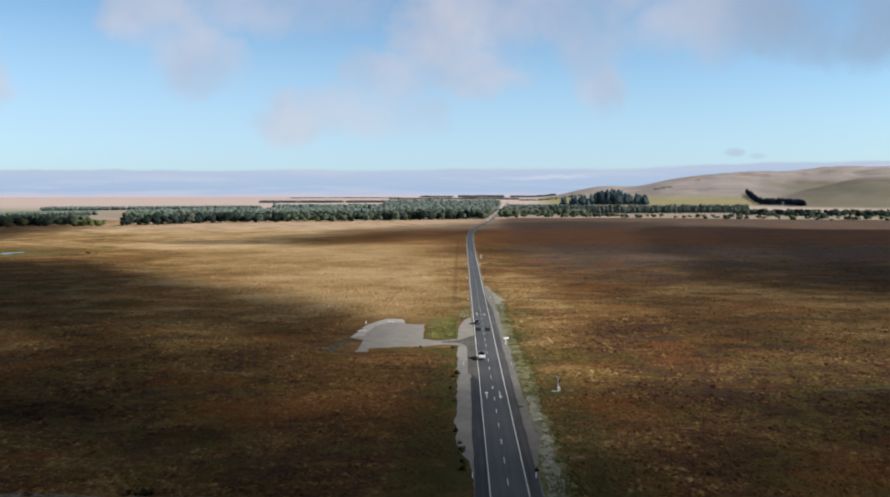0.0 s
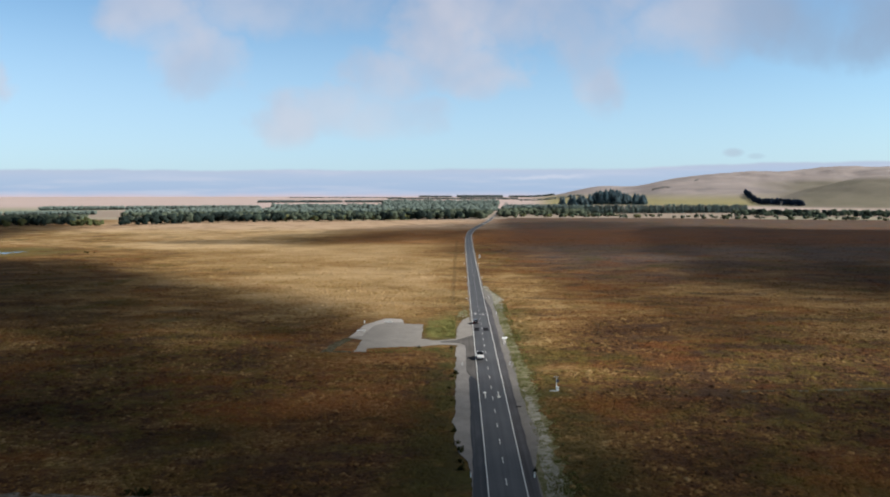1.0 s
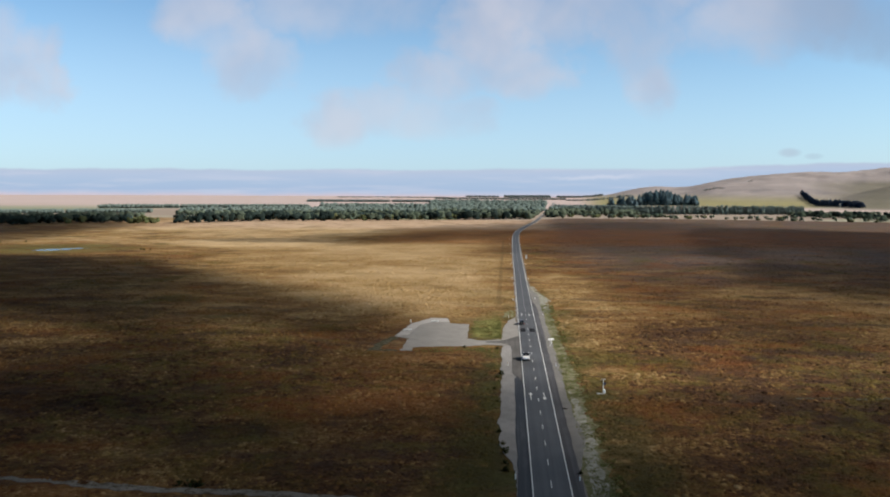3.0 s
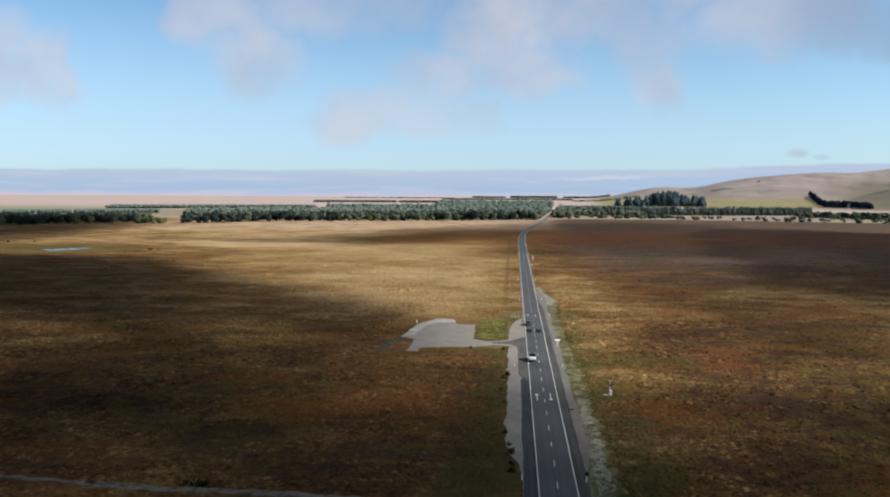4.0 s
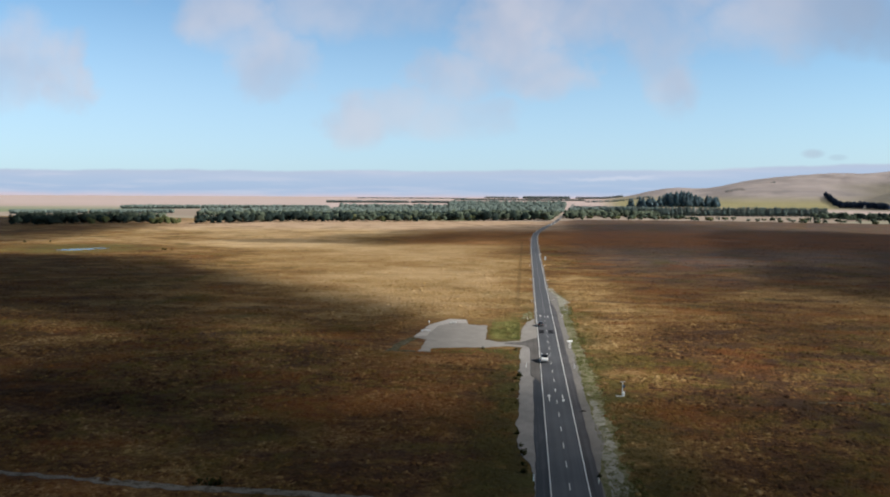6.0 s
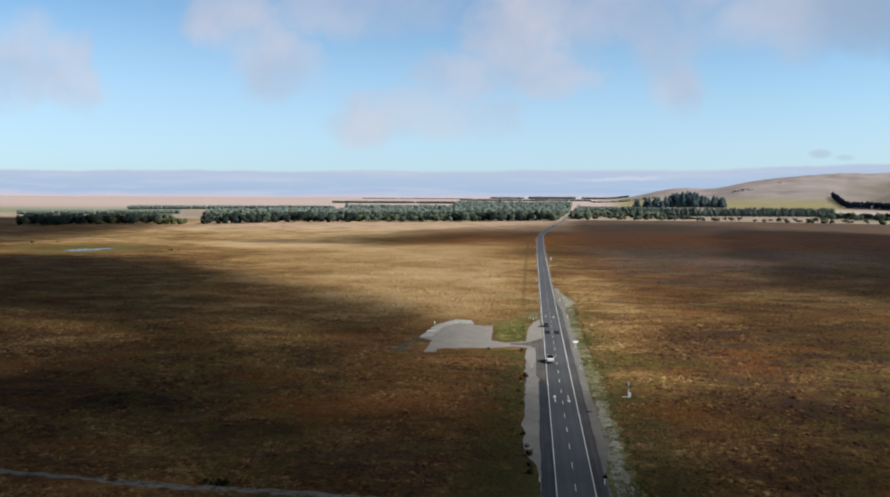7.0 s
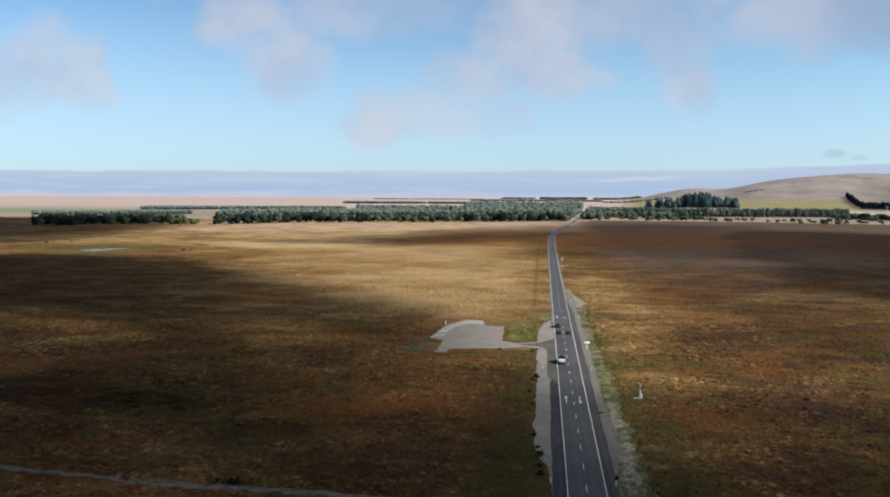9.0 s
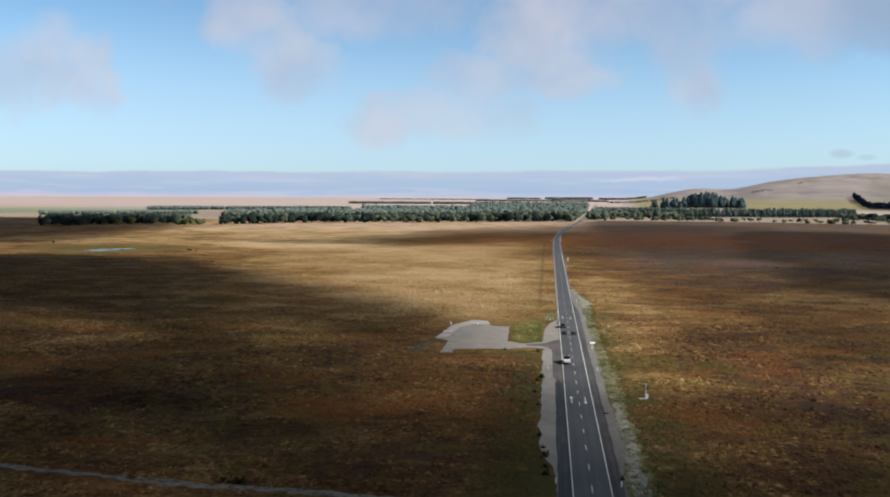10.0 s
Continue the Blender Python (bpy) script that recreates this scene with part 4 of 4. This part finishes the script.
# the further woods use the leaf colour with haze painted in
build_woods("grey_green_woods", "hazy grey-green woods further back on the plain", ((-20.5, -6, 1700, 2080, 430, 13), (-6, 2.6, 1700, 2080, 230, 16), (2.2, 4.4, 1850, 2300, 60, 15), (-6, 3.0, 2450, 3200, 520, 17), (-25, -20, 1700, 1950, 70, 13), (4.2, 10, 1950, 2300, 110, 15),
                                                                             (-37.2, -32.65, 1865, 1890, 460, 9.5), (-32.35, -26.9, 1865, 1890, 520, 9.5), (-30.3, -25.0, 2370, 2395, 480, 11.5), (-24.8, -15.5, 2370, 2395, 760, 11.5), (-14.5, 2.6, 2150, 2500, 360, 16), (-6, 1.6, 2500, 3000, 120, 15)), HAZED_LEAF, 52)
build_woods("hillside_scrub", "dark scrub in a fold of the hillside", ((14.7, 16.2, 3640, 3720, 34, 4.5), (17.7, 18.1, 3900, 3960, 10, 4.5)), HAZED_NEEDLE, 55)
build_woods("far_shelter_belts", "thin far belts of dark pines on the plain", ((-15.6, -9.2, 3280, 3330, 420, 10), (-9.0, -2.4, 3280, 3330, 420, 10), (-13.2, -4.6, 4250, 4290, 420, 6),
                                                                              (-5.6, 4.6, 3900, 3940, 560, 9), (-3.2, -0.6, 4560, 4620, 170, 11), (-0.2, 3.4, 4560, 4640, 260, 14), (3.9, 7.4, 4560, 4640, 190, 12), (0.2, 3.4, 4450, 4500, 160, 8), (3.6, 8.5, 2400, 2520, 140, 13), (4.6, 9.5, 3600, 3680, 90, 10)), HAZED_NEEDLE, 53, True)


# ---- tussocks ----
def build_tussocks():
    """Clumps of grass on both sides of the road, thick in the foreground and thinner further off."""
    rng = np.random.default_rng(77)
    xs, ys, ss = [], [], []
    for y0, y1, density, size in ((100, 170, 2.6, 0.30), (170, 260, 1.3, 0.38), (260, 400, 0.50, 0.46), (400, 560, 0.18, 0.52), (560, 800, 0.06, 0.55)):
        n = int(density * 0.79 * (y1 ** 2 - y0 ** 2))
        y = np.sqrt(rng.uniform(y0 ** 2, y1 ** 2, n))
        x = EYE[0] + y * rng.uniform(-0.92, 0.66, n)
        xs.append(x), ys.append(y), ss.append(size * np.clip(rng.lognormal(0, 0.5, n), 0.4, 3.0))
    x, y, size = np.concatenate(xs), np.concatenate(ys), np.concatenate(ss)
    left = np.where(y < 245, -9.5, -6.0) + waves(x * 0 + 3, y, 18, 8) * 0.8
    right = np.where(y < 360, 10.5, 5.0) + waves(x * 0 + 9, y, 18, 9) * 1.2
    keep = (x < left) | (x > right)
    keep &= ~((x > -51) & (x < -5) & (y > 216) & (y < 286) & ~((x > -19) & (x < -10) & (y > 244)))
    keep &= ~((x < -29) & (np.abs(y - (110.7 + np.maximum(0, -x - 78) * 0.095)) < 1.5))
    keep &= waves(x, y, 22, 14) + rng.uniform(-0.5, 0.5, len(x)) > -0.45
    x, y, size = x[keep], y[keep], size[keep]
    n = len(x)
    a = np.arange(5) * 1.2566
    ring_r = size[:, None] * rng.uniform(0.7, 1.3, (n, 5))
    turn = rng.uniform(0, 6.283, (n, 1))
    z = ground_height(x, y)
    rx, ry = x[:, None] + ring_r * np.cos(a + turn), y[:, None] + ring_r * np.sin(a + turn)
    rz = np.repeat((z - 0.04)[:, None], 5, 1)
    tx = x + size * rng.uniform(-0.35, 0.35, n)
    ty = y + size * rng.uniform(-0.35, 0.35, n)
    tz = z + size * rng.uniform(0.25, 0.7, n)
    v = np.concatenate([np.stack([rx, ry, rz], -1), np.stack([tx, ty, tz], -1)[:, None]], 1).reshape(-1, 3)
    tri = np.array([(0, 1, 5), (1, 2, 5), (2, 3, 5), (3, 4, 5), (4, 0, 5)])
    f = (tri[None] + (np.arange(n) * 6)[:, None, None]).reshape(-1, 3)
    me = bpy.data.meshes.new("tussock_grass")
    me.vertices.add(len(v)), me.loops.add(f.size), me.polygons.add(len(f))
    me.vertices.foreach_set("co", v.ravel())
    me.loops.foreach_set("vertex_index", f.ravel().astype(np.int32))
    me.polygons.foreach_set("loop_start", np.arange(0, f.size, 3, dtype=np.int32))
    me.update(calc_edges=True)
    me.materials.append(TUSSOCK)
    return tagged(new("tussock_grass", me), "red-brown and straw tussock grass covering the plain", "grass", kind="stuff")


build_tussocks()


# ---- things beside the road ----
def build_marker_post():
    post = empty("marker_post", (0, 0, 0))
    bm = bmesh.new()
    box(bm, 0, 0, 0.54, 0.18, 0.12, 1.16, 0.02)
    part("post", bm, WHITE, post)
    part("reflector", box(bmesh.new(), 0, -0.064, 0.88, 0.08, 0.012, 0.18), surface("amber_reflector", (0.55, 0.20, 0.03), 0.3), post, "amber reflector strip")
    part("band", box(bmesh.new(), 0, 0, 1.13, 0.185, 0.125, 0.05), BLACK_BAND, post, "dark cap of the post")
    return tagged(post, "slim white marker post on the gravel shoulder", "marker post", "marker posts along the road")


marker = build_marker_post()
marker_places = ((-6.0, 121), (4.9, 121), (-7.2, 203), (6.3, 203.5), (-6.6, 283), (7.0, 290), (-4.6, 330), (5.6, 335), (-4.6, 414), (4.9, 413), (-4.5, 500), (5.2, 498), (-4.5, 590), (5.2, 590), (-4.4, 690), (5.6, 690), (-3.6, 790), (6.6, 790))
for k, (x, y) in enumerate(marker_places):
    m = pose(x, y, 0.04 if y < 300 else 0.0, 0, 0, 4 * (k % 3))
    if k == 0:
        marker.matrix_world = m
    else:
        copy_thing(marker, m)


def build_two_post_sign(place, width, height, low, face, label):
    sign = empty("road_sign", place, 18)
    part("board", box(bmesh.new(), 0, 0, low + height / 2, width, 0.05, height, 0.015), face, sign)
    for dx in (-width * 0.12, width * 0.12):
        part("sign_post", tube(bmesh.new(), (dx, 0.06, -0.4), (dx, 0.06, low + height * 0.9), 0.06), WHITE if face is WHITE else STEEL, sign)
    for dz in (0.25, 0.75):
        part("rail", box(bmesh.new(), 0, 0.035, low + height * dz, width * 0.9, 0.03, 0.05), STEEL, sign)
    return tagged(sign, label, "road sign")


build_two_post_sign((6.6, 231.0, 0.04), 1.8, 0.6, 1.9, WHITE, "wide white sign board on a steel post beside the road")
build_two_post_sign((7.0, 540.0, 0.0), 1.4, 2.6, 0.7, SIGN_GREY, "tall grey sign board seen from behind")


def build_station():
    """A roadside weather mast: slab, cabinet, mast with a slanted panel and crossarm."""
    st = empty("weather_station", (15.9, 176.2, 0))
    part("base_slab", box(bmesh.new(), -0.5, 0, 0.07, 2.0, 0.8, 0.16, 0.04), CONCRETE, st, "pale concrete slab")
    cabinet = part("cabinet", box(bmesh.new(), 0.25, 0, 0.66, 0.62, 0.5, 0.92, 0.03), WHITE, st, "white equipment cabinet")
    part("cabinet_door", box(bmesh.new(), 0.25, -0.262, 0.66, 0.52, 0.02, 0.8, 0.008), WHITE, cabinet)
    part("mast", tube(bmesh.new(), (0.05, 0.1, 0.2), (0.05, 0.1, 3.7), 0.10, 0.06), WHITE, st)
    part("panel", box(bmesh.new(), 0.32, 0.0, 2.55, 0.5, 0.04, 0.65, 0, pose(0, 0, 0, -35, 0, 15)), PANEL, st, "dark slanted solar panel")
    part("panel_bracket", tube(bmesh.new(), (0.05, 0.1, 2.3), (0.35, 0.05, 2.5), 0.03), STEEL, st)
    part("crossarm", tube(bmesh.new(), (-0.35, 0.1, 3.45), (0.45, 0.1, 3.45), 0.03), STEEL, st)
    part("wind_vane", box(bmesh.new(), -0.35, 0.1, 3.62, 0.28, 0.03, 0.2), WHITE, st)
    part("sensor_cup", tube(bmesh.new(), (0.45, 0.1, 3.45), (0.45, 0.1, 3.75), 0.07, 0.04), WHITE, st)
    return tagged(st, "white weather mast with cabinet and solar panel in the grass", "weather station")


build_station()


def build_barrier(place, length, turn):
    ob = empty("low_barrier", place, turn)
    part("rail", box(bmesh.new(), 0, 0, 0.50, length, 0.22, 0.28, 0.03), WHITE, ob)
    for dx in (-length * 0.36, length * 0.36):
        part("foot", box(bmesh.new(), dx, 0, 0.18, 0.25, 0.3, 0.42, 0.03), CONCRETE, ob)
    return tagged(ob, "low white barrier rail on the gravel pad", "barrier", "barriers on the gravel pad")


build_barrier((-42.6, 251.5, 0.07), 3.0, 4)
build_barrier((-34.5, 269.2, 0.07), 2.6, -3)
bollard = empty("bollard", (-43.6, 268.6, 0.0))
part("shaft", tube(bmesh.new(), (0, 0, -0.1), (0, 0, 1.0), 0.22, 0.20, 14), WHITE, bollard)
part("cap", tube(bmesh.new(), (0, 0, 1.0), (0, 0, 1.12), 0.24, 0.12, 14), WHITE, bollard)
tagged(bollard, "short white bollard at the corner of the pad", "bollard")


# ---- cars ----
def car_paint(name, colour):
    return surface(name, lambda n, p: n.mix(n.noise(p, 2.0, 3), colour, tuple(c * 0.92 for c in colour)), 0.28, **{"Coat Weight": 0.6})


GLASS_DARK = surface("tinted_glass", (0.012, 0.014, 0.018), 0.08)
TYRE = surface("tyre_rubber", (0.018, 0.018, 0.018), 0.9)
ALLOY = surface("alloy_rim", (0.45, 0.46, 0.47), 0.35, 0.9)
TAIL_RED = surface("tail_lamp_red", (0.45, 0.02, 0.015), 0.25)
PLATE_PLAIN = surface("plain_plate", (0.7, 0.7, 0.68), 0.5)
TRIM_BLACK = surface("black_trim", (0.02, 0.02, 0.02), 0.6)


def loft(profile_rows, bevel=0.0):
    """A closed hull through rows of (y, half width, z low, z high)."""
    bm = bmesh.new()
    rings = []
    for y, half, lo, hi in profile_rows:
        r = 0.12 * min(half, (hi - lo))
        ring = [(-half + r, lo), (half - r, lo), (half, lo + r), (half, hi - 2 * r), (half - 2 * r, hi), (-half + 2 * r, hi), (-half, hi - 2 * r), (-half, lo + r)]
        rings.append([bm.verts.new((x, y, z)) for x, z in ring])
    for a, b in zip(rings, rings[1:]):
        for i in range(8):
            j = (i + 1) % 8
            bm.faces.new((a[i], a[j], b[j], b[i]))
    bm.faces.new(rings[0])
    bm.faces.new(rings[-1])
    return bm


def build_car(name, place, paint, label, pickup):
    """A car that faces away along +y."""
    car = empty(name, place)
    if pickup:
        body = ((-2.55, 0.84, 0.50, 0.98), (-2.45, 0.90, 0.42, 1.06), (-1.2, 0.92, 0.36, 1.08), (0.9, 0.93, 0.34, 1.05), (1.9, 0.90, 0.36, 1.00), (2.5, 0.80, 0.42, 0.84))
        cabin = ((-0.95, 0.82, 1.02, 1.20), (-0.75, 0.80, 1.02, 1.78), (0.95, 0.78, 1.02, 1.80), (1.65, 0.76, 1.00, 1.10))
        roof = (-0.75, 0.92, 1.80)
    else:
        body = ((-2.10, 0.78, 0.45, 0.86), (-2.0, 0.86, 0.34, 0.95), (-1.0, 0.90, 0.28, 0.97), (0.8, 0.90, 0.27, 0.95), (1.7, 0.86, 0.30, 0.86), (2.15, 0.74, 0.36, 0.66))
        cabin = ((-1.85, 0.72, 0.92, 1.06), (-1.35, 0.68, 0.92, 1.42), (0.15, 0.67, 0.92, 1.46), (1.05, 0.70, 0.90, 0.97))
        roof = (-1.25, 0.10, 1.46)
    hull = part("body", loft(body), paint, car, smooth=False)
    part("windows", loft(cabin), GLASS_DARK, car, "dark tinted windows")
    part("roof", box(bmesh.new(), 0, (roof[0] + roof[1]) / 2, roof[2], 1.24, roof[1] - roof[0] + 0.1, 0.06, 0.025), TRIM_BLACK if pickup else paint, car, "black roof" if pickup else "")
    if pickup:
        part("tray_cover", box(bmesh.new(), 0, -1.72, 1.10, 1.66, 1.46, 0.08, 0.03), paint, car, "white cover over the tray")
        for sx in (-0.70, 0.70):
            part("roof_rail", box(bmesh.new(), sx, 0.1, 1.84, 0.10, 1.7, 0.06, 0.02), paint, car)
    for sx in (-1, 1):
        part("tail_lamp", box(bmesh.new(), sx * 0.70, body[0][0] + 0.03, body[0][3] - 0.14, 0.20, 0.08, 0.22, 0.02), TAIL_RED, car, "red tail lamp")
        part("head_lamp", box(bmesh.new(), sx * 0.60, body[-1][0] - 0.04, body[-1][3] - 0.10, 0.28, 0.08, 0.14, 0.02), PLATE_PLAIN, car, "clear head lamp")
        part("mirror", box(bmesh.new(), sx * 0.99, 0.75, 1.02, 0.18, 0.10, 0.14, 0.03), paint, car)
        for wy in ((-1.55, 1.60) if pickup else (-1.30, 1.32)):
            wheel = part("wheel", tube(bmesh.new(), (sx * 0.70, wy, 0.33), (sx * 0.93, wy, 0.33), 0.33, 0.33, 20), TYRE, car, "black tyre")
            part("rim", tube(bmesh.new(), (sx * 0.925, wy, 0.33), (sx * 0.94, wy, 0.33), 0.21, 0.21, 14), ALLOY, wheel, "grey alloy rim")
    part("rear_bumper", box(bmesh.new(), 0, body[0][0] - 0.02, 0.48, 1.6, 0.16, 0.2, 0.04), TRIM_BLACK, car)
    part("plate", box(bmesh.new(), 0, body[0][0] - 0.015, 0.72, 0.36, 0.05, 0.12), PLATE_PLAIN, car, "plain pale plate")
    car.scale = (1.1, 1.1, 1.1) if pickup else (1.04, 1.04, 1.04)
    return tagged(car, label, "car")


build_car("hatchback", (-1.9, 269.0, ROAD_Z + 0.03), car_paint("black_car_paint", (0.012, 0.012, 0.014)), "black hatchback car on the road", False)
build_car("pickup_truck", (-1.9, 211.0, ROAD_Z + 0.03), car_paint("white_car_paint", (0.78, 0.78, 0.77)), "white pickup truck on the road", True)

# small shrubs on the left verge
verge_shrubs = [build_tree("shrub", "small dark shrub at the edge of the gravel", 1.3, 1.9, VERGE_LEAF, 61, count=50, category="shrub", group="shrubs on the gravel's edge"),
                build_tree("shrub", "small dark shrub at the edge of the gravel", 0.9, 1.7, VERGE_LEAF, 62, count=40, category="shrub", group="shrubs on the gravel's edge")]
plant(verge_shrubs, [(-9.3, 193, 1.0), (-9.6, 189, 0.8), (-10.6, 178, 0.6), (-9.5, 167, 0.5), (-7.3, 124, 0.9), (-7.5, 128, 0.8), (-7.9, 133, 1.0), (-8.3, 138, 0.8), (-8.7, 145, 0.7), (-59.8, 112.4, 1.3), (-57.6, 112.6, 1.0), (-61.8, 112.7, 0.9), (-21, 226, 0.7), (-10.2, 225.5, 0.8), (5.6, 124, 0.6), (-311, 584, 1.6), (-316, 587, 1.2), (-306, 585, 1.0), (-488, 648, 1.8), (-470, 662, 1.5)], rng)


# ---- power pylons and farm sheds far off ----
def build_pylon(place, height):
    ob = empty("power_pylon", place)
    for sx in (-1, 1):
        part("leg", tube(bmesh.new(), (sx * 2.2, 0, -0.5), (sx * 1.6, 0, height), 0.45, 0.3, 6), CONCRETE, ob)
    for h in (0.62, 0.94):
        part("crossarm", box(bmesh.new(), 0, 0, height * h, 9.0 if h > 0.9 else 4.4, 0.5, 0.7), CONCRETE, ob)
    return tagged(ob, "pale two-legged power pylon in the paddocks", "pylon", "power pylons")


for a, r, h in ((23.05, 2880, 22), (23.7, 2700, 16)):
    x, y = polar(a, r)
    build_pylon((x, y, float(ground_height(x, y))), h)


def build_shed(place, turn, length):
    ob = empty("farm_shed", place, turn)
    part("walls", box(bmesh.new(), 0, 0, 2.0, length, 8, 4.4), WHITE, ob)
    bm = bmesh.new()
    v = [bm.verts.new(p) for p in ((-length / 2 - 0.4, -4.6, 4.1), (length / 2 + 0.4, -4.6, 4.1), (length / 2 + 0.4, 0, 6.4), (-length / 2 - 0.4, 0, 6.4), (-length / 2 - 0.4, 4.6, 4.1), (length / 2 + 0.4, 4.6, 4.1))]
    for f in ((0, 1, 2, 3), (3, 2, 5, 4), (0, 3, 4), (1, 5, 2), (0, 4, 5, 1)):
        bm.faces.new([v[i] for i in f])
    part("roof", bm, STEEL, ob, "pale metal roof")
    part("door", box(bmesh.new(), 0, -4.03, 1.6, 3.6, 0.1, 3.2), SIGN_GREY, ob)
    return tagged(ob, "small white farm shed among the trees", "shed")


for a, r, t, length in ((-10.65, 1960, 20, 14), (-28.4, 1500, -10, 12)):
    x, y = polar(a, r)
    build_shed((x, y, float(ground_height(x, y))), t, length)


# ---- weeds ----
def build_weeds():
    """Low green weeds on the verges and round the pad."""
    rng = np.random.default_rng(88)
    xs, ys = [], []
    for x0, x1, y0, y1, n in ((7.0, 12.5, 108, 318, 16000), (-20, -9.5, 243, 280, 4500), (-38, -10, 218, 226.5, 1600)):
        xs.append(rng.uniform(x0, x1, n)), ys.append(rng.uniform(y0, y1, n))
    x, y = np.concatenate(xs), np.concatenate(ys)
    keep = waves(x, y, 26, 41) + 0.5 * waves(x, y, 6, 42) + rng.uniform(-0.4, 0.4, len(x)) > 0.0
    x, y = x[keep], y[keep]
    n = len(x)
    size = rng.uniform(0.06, 0.19, n)
    v, f = clumps(rng, np.stack([x, y, np.full(n, 0.06)], -1), size, 0.8)
    me = bpy.data.meshes.new("roadside_weeds")
    me.vertices.add(len(v)), me.loops.add(f.size), me.polygons.add(len(f))
    me.vertices.foreach_set("co", v.ravel())
    me.loops.foreach_set("vertex_index", f.ravel().astype(np.int32))
    me.polygons.foreach_set("loop_start", np.arange(0, f.size, 3, dtype=np.int32))
    me.update(calc_edges=True)
    me.materials.append(foliage("weed_leaf", (0.095, 0.115, 0.032), (0.21, 0.215, 0.085)))
    return tagged(new("roadside_weeds", me), "low green weeds on the verge and round the pad", "weeds", kind="stuff")


build_weeds()


# ---- strip of tyre rubber on the shoulder ----
def build_tyre_strip(place):
    bm = bmesh.new()
    rows = []
    for k in range(9):
        a = -0.9 + 1.8 * k / 8
        x, y = 0.7 * math.sin(a), 0.7 * (math.cos(a) - 0.6)
        rows.append([bm.verts.new((x * f, y * f, z)) for f, z in ((1.0, 0.02), (1.0, 0.20), (0.9, 0.22), (0.9, 0.02))])
    for p, q in zip(rows, rows[1:]):
        for i in range(4):
            bm.faces.new((p[i], p[(i + 1) % 4], q[(i + 1) % 4], q[i]))
    bm.faces.new(rows[0]), bm.faces.new(rows[-1])
    ob = part("tyre_strip", bm, TYRE)
    ob.location = place
    return tagged(ob, "curled black strip of tyre rubber on gravel", "tyre strip")


build_tyre_strip((5.5, 162.0, 0.10))
